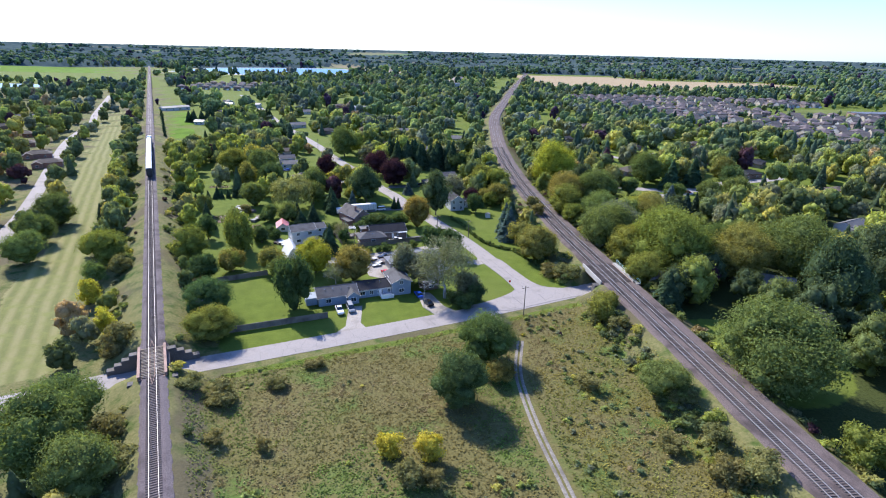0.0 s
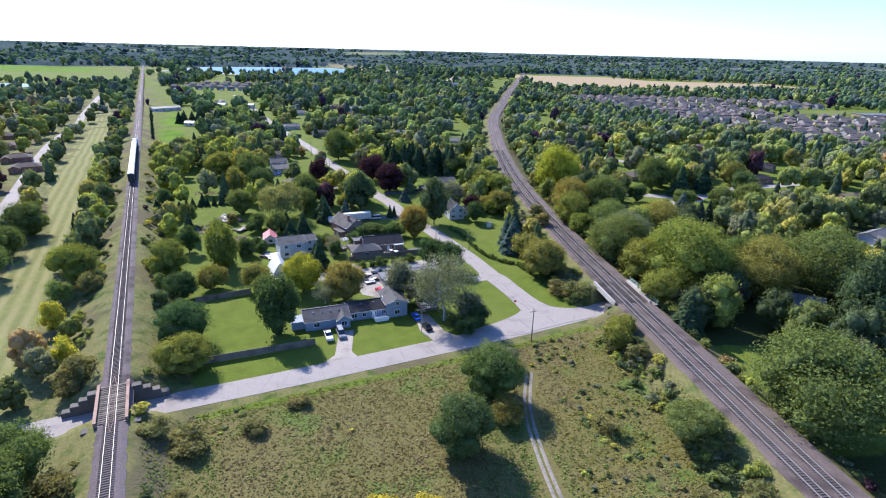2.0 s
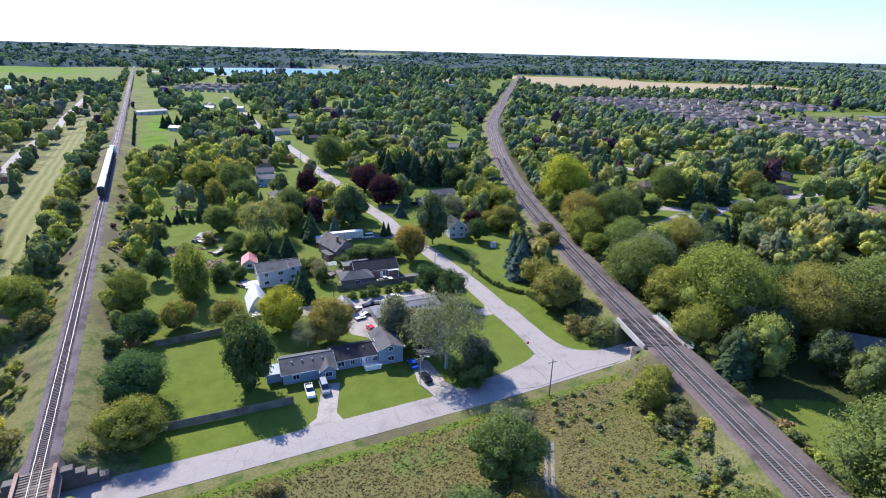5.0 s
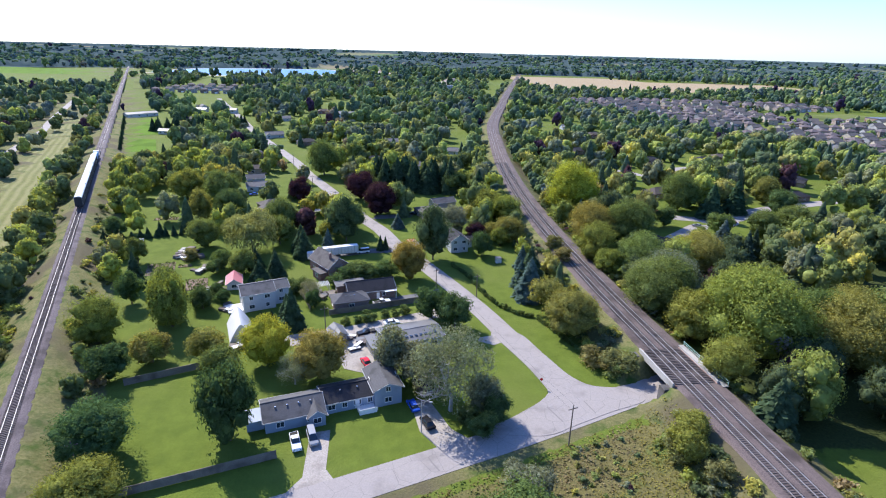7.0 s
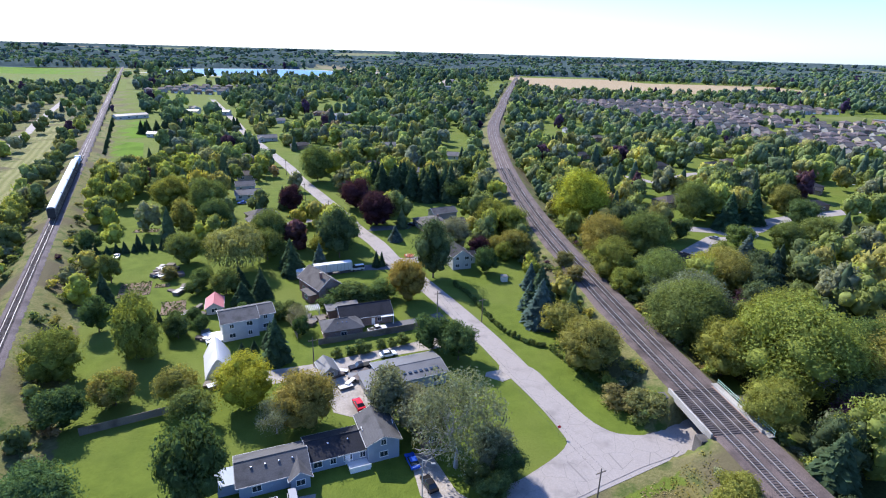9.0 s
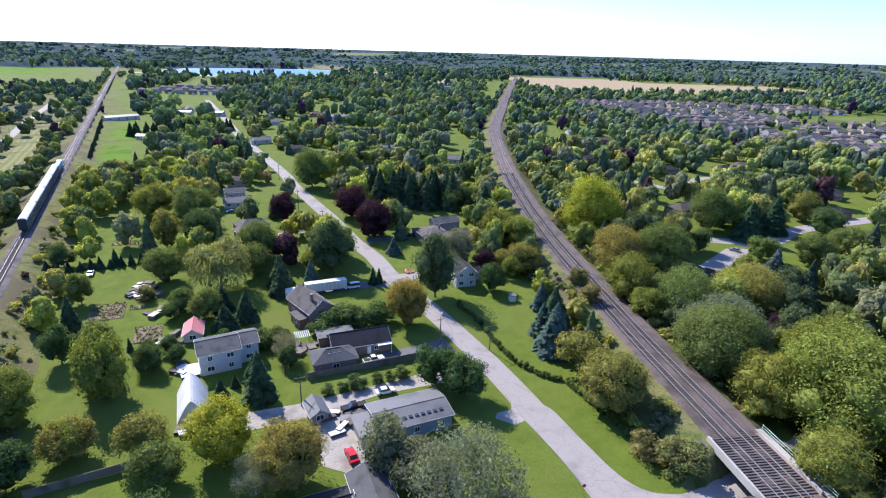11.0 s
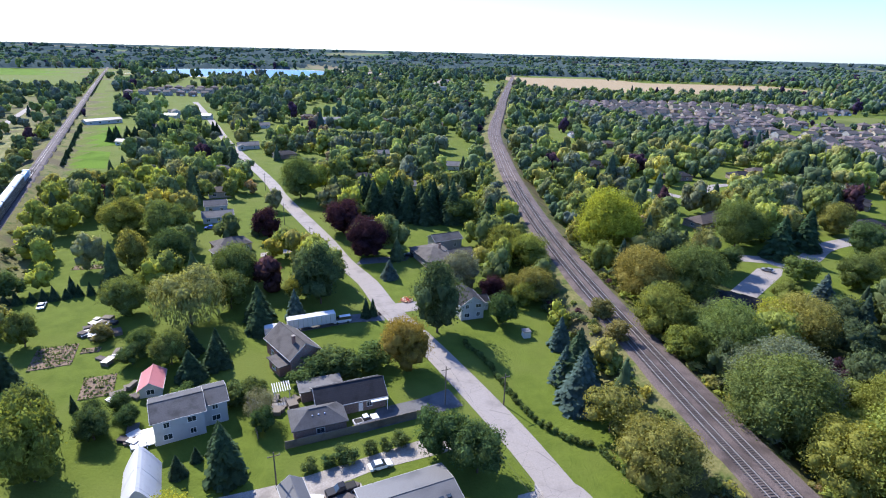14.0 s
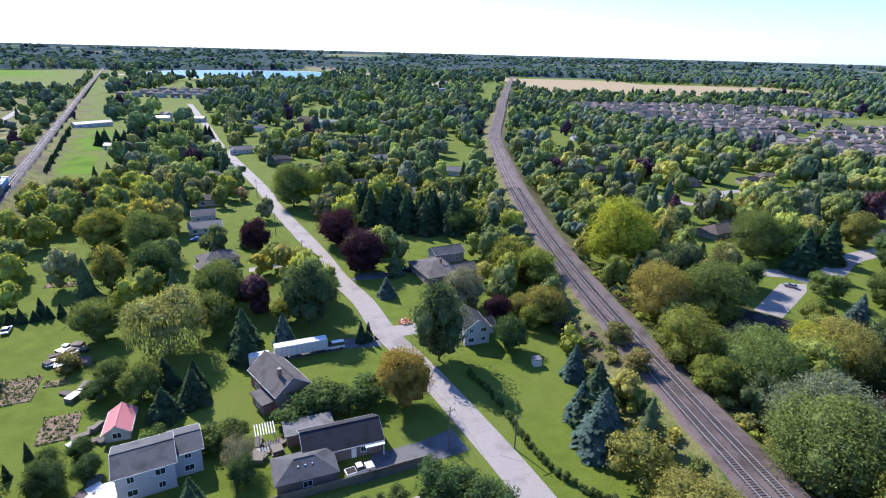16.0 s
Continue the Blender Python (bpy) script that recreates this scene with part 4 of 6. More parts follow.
def free(x, y, w):
    """Which of many places are clear of roads, rails, lawns and the trees set one by one."""
    ok = np.ones(len(x), bool)
    for line, gap in ((RAIL_L, 5), (RAIL_R, 7.5), (ROAD_1, 4.5), (ROAD_2, 4.5), (ROAD_3, 4), (STREET_R, 4), (STREET_R2, 4)):
        ok &= np.abs(line_distance(x, y, line)) > gap + w * 0.42
    for a, b, r in CLEAR:
        ok &= np.hypot(x - a, y - b) > r + w * 0.25
    for a, b, r in PLACED:
        ok &= np.hypot(x - a, y - b) > (r + w / 2) * 0.66
    return ok


SPECIES = [((0.18, 0.218, 0.072), 4),
           ((0.11, 0.145, 0.066), 4),
           ((0.245, 0.24, 0.08), 1.8),
           ((0.25, 0.285, 0.07), 2.6),
           ((0.17, 0.188, 0.112), 2),
           ((0.35, 0.33, 0.08), 0.4),
           ((0.07, 0.04, 0.052), 0.22),
           ((0.26, 0.2, 0.11), 0.15)]
SP_COL = np.array([c for c, _ in SPECIES])
SP_P = np.array([p for _, p in SPECIES])
SP_P = SP_P / SP_P.sum()
MID_T = [crown_leafy(s, 560, 0.04, 13, 0.0, core=1, mass=0.85) for s in range(70, 77)] + [crown_conifer(s, 10, 9) for s in (80, 81)]
FAR_T = [crown_leafy(s, 50, 0.06, 8, -0.02, core=1, mass=1.0) for s in range(90, 96)] + [crown_conifer(96, 4, 5)]
DIM_T = [crown_leafy(s, 20, 0.08, 4, -0.02, core=1, mass=1.1) for s in range(140, 144)] + [crown_conifer(145, 3, 4)]
HALF_T = [crown_leafy(s, 190, 0.05, 11, 0.0, core=1, mass=0.95) for s in range(120, 126)] + [crown_conifer(s, 7, 7) for s in (126, 127)]
NEAR_T = [crown_leafy(s, 3000, 0.0195, 18, -0.04, core=1, mass=0.78) for s in range(110, 114)] + [crown_conifer(115, 24, 18)]
LOW_T = [crown_leafy(s, 150, 0.085, 4, -0.1, core=0) for s in range(100, 104)]


def woods(name, label, places, templates, conifers, conifer_share=0.15, tone_and_haze=(1.0, 1.0, 1.0)):
    """Many trees in one mesh: rows of x, y, width, height. Farther stands get blue haze in their leaf colour."""
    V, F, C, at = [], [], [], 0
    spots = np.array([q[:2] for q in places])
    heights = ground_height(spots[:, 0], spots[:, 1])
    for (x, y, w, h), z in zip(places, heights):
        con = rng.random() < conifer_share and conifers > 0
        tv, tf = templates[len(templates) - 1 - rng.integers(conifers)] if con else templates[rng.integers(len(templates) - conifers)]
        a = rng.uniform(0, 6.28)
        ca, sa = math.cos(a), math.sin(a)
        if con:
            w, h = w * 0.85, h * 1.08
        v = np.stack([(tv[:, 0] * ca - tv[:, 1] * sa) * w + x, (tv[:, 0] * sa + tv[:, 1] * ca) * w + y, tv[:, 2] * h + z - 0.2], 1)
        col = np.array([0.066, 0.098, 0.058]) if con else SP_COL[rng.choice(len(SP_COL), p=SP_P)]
        col = col * rng.uniform(0.82, 1.2) * np.array(tone_and_haze)
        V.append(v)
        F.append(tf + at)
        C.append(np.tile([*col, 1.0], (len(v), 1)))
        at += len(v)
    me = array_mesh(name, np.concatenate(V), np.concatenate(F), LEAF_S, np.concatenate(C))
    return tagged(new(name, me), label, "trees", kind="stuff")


def scatter(x0, x1, y0, y1, gap, size, keep, share=1.0):
    gx, gy = (q.ravel() for q in np.meshgrid(np.arange(x0, x1, gap), np.arange(y0, y1, gap)))
    gx, gy = gx + rng.uniform(-0.45, 0.45, len(gx)) * gap, gy + rng.uniform(-0.45, 0.45, len(gx)) * gap
    w = rng.uniform(*size, len(gx))
    ok = rng.random(len(gx)) < share
    gx, gy, w = gx[ok], gy[ok], w[ok]
    inside = np.array([bool(keep(x, y)) for x, y in zip(gx, gy)])
    gx, gy, w = gx[inside], gy[inside], w[inside]
    ok = free(gx, gy, w)
    return [(x, y, q, q * rng.uniform(0.95, 1.35)) for x, y, q in zip(gx[ok], gy[ok], w[ok])]


def rail_x(y):
    return -42 - 0.4825 * (y - 70)


RR = np.array([(p[1], p[0]) for p in RAIL_R])


def right_x(y):
    return float(np.interp(y, RR[:, 0], RR[:, 1]))


# ---- houses ----
def pane_set(thing, at, w, h, along, out, parent_wall):
    """A window: white frame with a sill and a dark pane, at a place on a wall. along and out are directions."""
    a, o = Vector(along), Vector(out)
    m = Matrix((( a.x, o.x, 0, at[0]), (a.y, o.y, 0, at[1]), (0, 0, 1, at[2]), (0, 0, 0, 1)))
    t = 0.09
    g = Geo()
    g.box(-w / 2 - t, w / 2 + t, -0.02, 0.07, h / 2, h / 2 + t, m)
    g.box(-w / 2 - t * 1.4, w / 2 + t * 1.4, -0.02, 0.12, -h / 2 - t, -h / 2, m)
    for s in (-1, 1):
        g.box(min(s * w / 2, s * (w / 2 + t)), max(s * w / 2, s * (w / 2 + t)), -0.02, 0.07, -h / 2, h / 2, m)
    g.box(-0.03, 0.03, -0.02, 0.06, -h / 2, h / 2, m)
    f = part("window", g, WHITE, thing)
    part("pane", Geo().box(-w / 2, w / 2, -0.03, 0.03, -h / 2, h / 2, m), GLASS, f)


def block(thing, dx, dy, L, W, h, kind, rise, wall, roof, win=(2, 1, 1, 0), storeys=1, door=False, vents=0, turn=False, trim=True):
    """One volume of a house: walls, roof, windows. The ridge runs along its length, or across it with turn."""
    x0, x1, y0, y1 = dx - L / 2, dx + L / 2, dy - W / 2, dy + W / 2
    g = Geo()
    g.box(x0, x1, y0, y1, -0.4, h)
    o = 0.45
    if kind == "gable":
        if turn:
            g.face([(x0, y0, h), (x1, y0, h), (dx, y0, h + rise)])
            g.face([(x1, y1, h), (x0, y1, h), (dx, y1, h + rise)])
        else:
            g.face([(x1, y0, h), (x1, y1, h), (x1, dy, h + rise)])
            g.face([(x0, y1, h), (x0, y0, h), (x0, dy, h + rise)])
    part("wall", g, wall, thing)
    r = Geo()
    th = 0.16
    if kind == "flat":
        r.box(x0 - o, x1 + o, y0 - o, y1 + o, h, h + 0.22)
    elif kind == "gable":
        half = L / 2 if turn else W / 2
        drop = rise * o / half

        def pt(u, v, up):
            return (dx + v, (dy + u), h + up) if turn else (dx + u, dy + v, h + up)
        ends = (W if turn else L) / 2 + o
        for s in (-1, 1):
            e = s * (half + o)
            low = [pt(-ends, 0, rise), pt(ends, 0, rise), pt(ends, e, -drop), pt(-ends, e, -drop)]
            top = [(a, b, c + th) for a, b, c in low]
            if (s > 0) != turn:
                low, top = low[::-1], top[::-1]
            r.face(top[::-1])
            r.face(low)
            for i in range(4):
                j = (i + 1) % 4
                r.face([low[i], low[j], top[j], top[i]])
        r.tube(pt(-ends, 0, rise + th), pt(ends, 0, rise + th), 0.1, 0.1, 5)
    else:
        ex, ey = L / 2 + o, W / 2 + o
        k = max(0.3, ex - ey)
        base = [(dx - ex, dy - ey), (dx + ex, dy - ey), (dx + ex, dy + ey), (dx - ex, dy + ey)]
        b0 = [(x, y, h - 0.05) for x, y in base]
        b1 = [(x, y, h + 0.12) for x, y in base]
        p, q = (dx - k, dy, h + rise + 0.12), (dx + k, dy, h + rise + 0.12)
        r.face(b0[::-1])
        for i in range(4):
            j = (i + 1) % 4
            r.face([b0[i], b0[j], b1[j], b1[i]])
        r.face([b1[0], b1[1], q, p])
        r.face([b1[2], b1[3], p, q])
        r.face([b1[1], b1[2], q])
        r.face([b1[3], b1[0], p])
        r.tube(p, q, 0.1, 0.1, 5)
    roof_ob = part("roof", r, roof, thing)
    if vents:
        for i in range(vents):
            u = (i + 1) / (vents + 1)
            if kind == "gable" and not turn:
                vx, vy, vz = x0 + L * u, dy - W * 0.18, h + rise * 0.64 + th
            else:
                vx, vy, vz = dx + L * 0.12 * (i - vents / 2 + 0.5), dy - W * 0.2, h + rise * 0.6
            part("vent", Geo().box(vx - 0.2, vx + 0.2, vy - 0.2, vy + 0.2, vz - 0.2, vz + 0.28, bevel=0.08), CHROME, roof_ob)
    if trim and kind == "gable":
        fz = -rise * o / (L / 2 if turn else W / 2)
        for s in (-1, 1):
            e = (dx if turn else dy) + s * ((L if turn else W) / 2 + o)
            lo, hi = min(e, e + s * 0.1), max(e, e + s * 0.1)
            box = (lo, hi, y0 - o, y1 + o) if turn else (x0 - o, x1 + o, lo, hi)
            part("gutter", Geo().box(*box, h + fz - 0.05, h + fz + 0.13), TRIM, thing)
        half = L / 2 if turn else W / 2
        for end in (-1, 1):
            for s in (-1, 1):
                if turn:
                    yy = dy + end * (W / 2 + o + 0.03)
                    p, q = (dx, yy, h + rise + 0.05), (dx + s * (half + o), yy, h + fz + 0.05)
                else:
                    xx = dx + end * (L / 2 + o + 0.03)
                    p, q = (xx, dy, h + rise + 0.05), (xx, dy + s * (half + o), h + fz + 0.05)
                part("bargeboard", Geo().tube(p, q, 0.09, 0.09, 4), TRIM, thing)
    sides = (((dx, y0), (1, 0), (0, -1), L), ((x1, dy), (0, 1), (1, 0), W), ((dx, y1), (-1, 0), (0, 1), L), ((x0, dy), (0, -1), (-1, 0), W))
    for (cx, cy), al, ou, span in sides:
        n = win[sides.index(((cx, cy), al, ou, span))]
        for s in range(storeys):
            for i in range(n):
                u = (i + 0.5) / n - 0.5
                z = 1.55 + s * 2.7 if h > 2.4 else h * 0.6
                w = 1.5 if (i + s) % 2 == 0 else 1.0
                pane_set(thing, (cx + al[0] * span * u, cy + al[1] * span * u, z), w, 1.15, al, ou, None)
    if door:
        dxx = x0 + L * 0.62
        d = part("door", Geo().box(dxx - 0.48, dxx + 0.48, y0 - 0.06, y0 + 0.02, 0.1, 2.15), WHITE, thing)
        part("door_handle", Geo().box(dxx + 0.32, dxx + 0.4, y0 - 0.12, y0 - 0.05, 1.0, 1.12), CHROME, d)


def chimney(thing, x, y, z0, z1, mat):
    g = Geo().box(x - 0.35, x + 0.35, y - 0.35, y + 0.35, z0, z1)
    g.box(x - 0.42, x + 0.42, y - 0.42, y + 0.42, z1, z1 + 0.14)
    part("chimney", g, mat, thing)


def at_angle(x, y, deg):
    return pose(x, y, 0, 0, 0, deg)


h = root("house", at_angle(-27.3, 157.0, 20.3), "blue-grey long bungalow with grey and dark shingle roofs", "house")
block(h, 0, 0, 12, 8, 2.9, "gable", 1.7, SD_BLUE, SH_GREY, (2, 1, 1, 0), vents=4)
block(h, 4.4, -2.6, 3.4, 5.2, 2.8, "gable", 1.25, SD_BLUE, SH_GREY, (1, 0, 0, 0), turn=True)
block(h, 12.3, 1.7, 11.4, 7, 2.8, "gable", 1.5, SD_BLUE, SH_DARK, (4, 0, 2, 0), door=True, vents=2)
block(h, 20.4, 1.6, 6.2, 9.4, 4.4, "gable", 1.3, SD_BLUE, SH_GREY, (1, 1, 1, 1), turn=True, storeys=2)
part("porch", Geo().box(13.5, 17.4, -4.6, -1.9, -0.2, 0.55).box(13.4, 17.5, -4.7, -4.62, 0.55, 1.35).box(13.4, 13.48, -4.7, -1.9, 0.55, 1.35), WHITE, h,
     "white railed wooden porch")
part("annex", Geo().box(-9.5, -6.1, -2.2, 2.0, -0.2, 2.2).box(-9.8, -6.0, -2.5, 2.3, 2.2, 2.4), SD_BLUE, h)

h = root("house", at_angle(-50.0, 212.4, 26), "white two-storey house with a low grey shingle roof", "house")
block(h, -0.4, 0, 9.2, 8.6, 5.5, "gable", 1.5, SD_WHITE, SH_GREY, (2, 1, 2, 1), storeys=2)
block(h, 6.5, 1.6, 4.6, 7.2, 5.1, "gable", 1.2, SD_WHITE, SH_GREY, (1, 1, 1, 0), storeys=2)
dk = part("deck", Geo().box(-9.4, -5.0, -4.0, 1.5, 0.5, 0.7, bevel=0.03), WHITE, h, "white painted wooden deck")
for i in range(4):
    part("post", Geo().box(-9.4 + i * 1.4, -9.26 + i * 1.4, -4.0, -3.86, -0.2, 1.6), WHITE, dk)

h = root("house", at_angle(-17.2, 220.2, 19), "brick bungalow with dark shingle roof and white trim", "house")
block(h, 0.4, 0, 14.6, 7.8, 3.0, "gable", 2.2, BR_BROWN, SH_DARK, (2, 1, 2, 0), door=True)
block(h, -7.4, -6.0, 10.5, 6.8, 2.7, "hip", 1.8, BR_BROWN, SH_GREY, (1, 0, 0, 1), vents=3)
block(h, -4.9, 5.6, 9.0, 4.4, 2.6, "flat", 0.2, BR_BROWN, SH_PALE, (0, 0, 2, 1))
part("porch_roof", Geo().box(4.2, 8.0, -5.2, -3.9, 2.55, 2.72).box(7.7, 7.85, -5.1, -4.95, -0.1, 2.55), WHITE, h)

h = root("house", at_angle(-32.8, 239.3, -51.5), "red brick house with a taupe roof and chimney", "house")
block(h, 0, 0, 13.5, 8, 4.3, "gable", 3.0, BR_RED, SH_TAUPE, (2, 1, 1, 1), storeys=1)
block(h, 3.2, -5.0, 5.5, 3.4, 2.7, "flat", 0.3, BR_RED, SH_TAUPE, (1, 0, 0, 0))
chimney(h, 3.5, -1.4, 5.5, 8.3, BR_RED)
part("porch", Geo().box(6.9, 9.0, -3.0, 0.2, -0.2, 0.5), WHITE, h)

h = root("workshop", at_angle(-3.0, 189.3, 22), "grey metal-roofed workshop with pale blue walls", "workshop")
block(h, 0, 0, 15.5, 9.5, 3.2, "gable", 0.9, SD_BLUE, METAL_ROOF, (3, 1, 2, 0), trim=True)
for i in range(7):
    part("skylight", Geo().box(-2.6 + i * 1.35, -1.8 + i * 1.35, -3.4, -2.7, 3.45, 3.85), GLASS, h)
block(h, -9.6, -1.0, 4.0, 7.0, 2.8, "flat", 0.2, SD_GREY, METAL_ROOF, (0, 0, 0, 0), trim=False)

h = root("shed", at_angle(-22.8, 191.4, 26), "small pale grey shed with a pitched metal roof", "shed")
block(h, 0, 0, 3.6, 5.4, 2.2, "gable", 1.2, SD_GREY, METAL_ROOF, (1, 0, 0, 0), turn=True)
h = root("garage", at_angle(1.2, 168.3, 22), "small dark garage with a flat roof under trees", "garage")
block(h, 0, 0, 4.6, 6.5, 2.6, "flat", 0.2, SD_DARK, SH_DARK, (1, 0, 0, 0))
h = root("shed", at_angle(-61.9, 226.4, 17), "small shed with a faded red metal roof", "shed")
block(h, 0, 0, 4.4, 7.4, 2.2, "gable", 1.5, SD_WHITE, ROOF_RED, (1, 0, 0, 0), turn=True)
h = root("house", at_angle(13.2, 265.5, 16), "pale blue two-storey house with a dark roof", "house")
block(h, 0, 0, 7.0, 9.5, 5.0, "gable", 2.4, SD_WHITE, SH_DARK, (2, 1, 1, 1), storeys=2, turn=True)
block(h, 5.0, 2.5, 4.0, 5.0, 2.8, "gable", 1.2, SD_WHITE, SH_DARK, (1, 1, 0, 0))
h = root("house", at_angle(4.5, 310.0, 24), "brown-roofed brick bungalow with a wide hipped roof", "house")
block(h, 0, 0, 12, 17, 2.8, "hip", 2.2, BR_BROWN, SH_TAUPE, (3, 2, 2, 2))
block(h, 8.5, -4.0, 9, 7, 2.8, "gable", 1.8, BR_BROWN, SH_TAUPE, (2, 1, 1, 0))
block(h, 10.5, 11.5, 11.5, 7, 4.0, "gable", 1.6, SD_GREY, SH_GREY, (2, 1, 1, 1))
chimney(h, 2.0, -1.0, 4.0, 6.2, BR_BROWN)
h = root("house", at_angle(-15.6, 345.0, -57), "pale-roofed bungalow behind purple maples", "house")
block(h, 0, 0, 16, 8.5, 2.8, "hip", 2.0, SD_CREAM, SH_PALE, (3, 1, 2, 1))
h = root("house", at_angle(-90.5, 357.5, 20), "pale-roofed bungalow among garden trees", "house")
block(h, 0, 0, 12.5, 8.5, 2.8, "gable", 1.7, SD_WHITE, SH_PALE, (3, 1, 2, 1))
h = root("house", at_angle(-97.0, 374.0, 20), "grey-roofed house among garden trees", "house")
block(h, 0, 0, 9.5, 8, 3.2, "gable", 1.8, SD_BLUE, SH_GREY, (2, 1, 2, 1))
h = root("house", at_angle(-104.0, 401.0, 20), "brown-roofed house among garden trees", "house")
block(h, 0, 0, 11, 8.5, 3.0, "hip", 2.0, BR_TAN, SH_BROWN, (2, 1, 2, 1))
h = root("house", at_angle(-73.0, 319.5, 36), "taupe-roofed bungalow beside a gravel driveway", "house")
block(h, 0, 0, 12.5, 9, 2.8, "hip", 2.2, BR_TAN, SH_TAUPE, (3, 1, 2, 1))
block(h, -5.5, -6.0, 6.5, 5.0, 2.6, "gable", 1.2, BR_TAN, SH_TAUPE, (1, 0, 0, 1), turn=True)
h = root("house", at_angle(94.0, 266.5, 42), "house with a dark grey hipped roof by the street", "house")
block(h, 0, 0, 14, 10, 3.2, "hip", 3.0, BR_BROWN, SH_DARK, (2, 1, 2, 1))
block(h, 5.0, -5.5, 6, 6, 3.0, "gable", 2.0, BR_BROWN, SH_DARK, (1, 1, 0, 1), turn=True)
h = root("house", at_angle(133.0, 358.0, 28), "brown brick bungalow with a terracotta-brown roof", "house")
block(h, 0, 0, 18, 10, 2.9, "hip", 2.4, BR_BROWN, SH_BROWN, (4, 1, 3, 1))
block(h, 12.5, 3.0, 8, 7, 2.9, "gable", 1.9, BR_BROWN, SH_TERRA, (1, 1, 1, 0))
h = root("house", at_angle(117.5, 167.5, -25), "small pale blue house under tall trees", "house")
block(h, 0, 0, 10, 8, 3.6, "gable", 2.4, SD_BLUE, SH_PALE, (2, 1, 1, 2))

# one of each kind of more distant house, copied over the suburb
KINDS = []
for wall, roof, storey, hip, label in ((BR_TAN, SH_ROSE, 2, "hip", "tan brick two-storey house with a pinkish grey hipped roof"),
                                       (BR_BROWN, SH_ROSE, 2, "hip", "brown brick two-storey house with a pinkish grey hipped roof"),
                                       (SD_CREAM, SH_TAUPE, 2, "gable", "cream two-storey house with a taupe gabled roof"),
                                       (SD_GREY, SH_TAUPE, 2, "gable", "grey two-storey house with a taupe gabled roof"),
                                       (BR_RED, SH_BROWN, 1, "hip", "red brick bungalow with a brown hipped roof"),
                                       (SD_WHITE, SH_PALE, 1, "gable", "white bungalow with a pale grey roof"),
                                       (BR_BROWN, SH_DARK, 1, "hip", "brown brick bungalow with a dark hipped roof")):
    t = root("house", Matrix.Translation((0, 0, -60)), label, "house", "suburban houses")
    if storey == 2:
        block(t, 0, 0, 10.5, 11, 5.6, hip, 2.5, wall, roof, (2, 0, 1, 0), storeys=2, trim=False)
        block(t, 2.6, -6.4, 5.2, 3.5, 2.8, "gable", 1.6, wall, roof, (0, 0, 0, 0), turn=True, trim=False)
        part("garage_door", Geo().box(0.4, 4.8, -8.2, -8.12, 0.1, 2.3), WHITE, t)
    else:
        block(t, 0, 0, 15, 9, 2.9, hip, 2.1, wall, roof, (2, 1, 1, 0), trim=False)
        block(t, -5.5, -5.0, 5.5, 3.5, 2.8, "gable", 1.4, wall, roof, (1, 0, 0, 0), turn=True, trim=False)
    KINDS.append(t)
sub = random.Random(77)
HOMES = []


def home(kind, x, y, deg):
    copy_thing(KINDS[kind], pose(x, y, 0, 0, 0, deg))
    CLEAR.append((x, y, 9.5))
    HOMES.append((x, y))


heap = Geo()
for i in range(20):
    a, b = i * math.pi / 10, (i + 1) * math.pi / 10
    heap.face([(38 * math.cos(a), 26 * math.sin(a), -0.5), (38 * math.cos(b), 26 * math.sin(b), -0.5),
               (9 * math.cos(b), 6 * math.sin(b), 12 + math.sin(i)), (9 * math.cos(a), 6 * math.sin(a), 12 + math.sin(i - 1))])
    heap.face([(9 * math.cos(a), 6 * math.sin(a), 12 + math.sin(i - 1)), (9 * math.cos(b), 6 * math.sin(b), 12 + math.sin(i)), (0, 0, 13.5)])
SAND = surface("gravel_heap", (0.27, 0.21, 0.17), (0.38, 0.31, 0.26), 0.2)
o = new("gravel_heap", heap.mesh("gravel_heap", SAND))
o.location = (62, 1400, 0)
tagged(o, "large pale brown gravel heap beyond the houses", "heap")
CLEAR.append((62, 1380, 60))
slab("sand_bank", [(-262, 1820), (-190, 1800), (-110, 1850), (-90, 1960), (-180, 2060), (-280, 2050), (-262, 1950)], 0.6, SAND, "pale sandy bank beside the lake", "shore")
CLEAR.append((-185, 1920, 75))
# the newer estate: close rows of two-storey houses
for row in range(19):
    y0 = 490 + row * 28
    x0, x1 = 338 - 0.24 * (y0 - 500), min(620, 400 + 0.8 * (y0 - 505))
    x = x0 + sub.uniform(0, 10)
    while x < x1:
        y = y0 + sub.uniform(-3.5, 3.5) + 9 * math.sin(x * 0.02 + row * 0.7)
        if sub.random() < 0.9 and not (x > 458 and 738 < y < 890):
            home(sub.choice((0, 1, 1, 2, 3, 3)), x, y, (0 if row % 2 else 180) + sub.choice((-12, -5, 0, 4, 12)) + 14 * math.cos(x * 0.02))
        x += sub.uniform(14, 19)
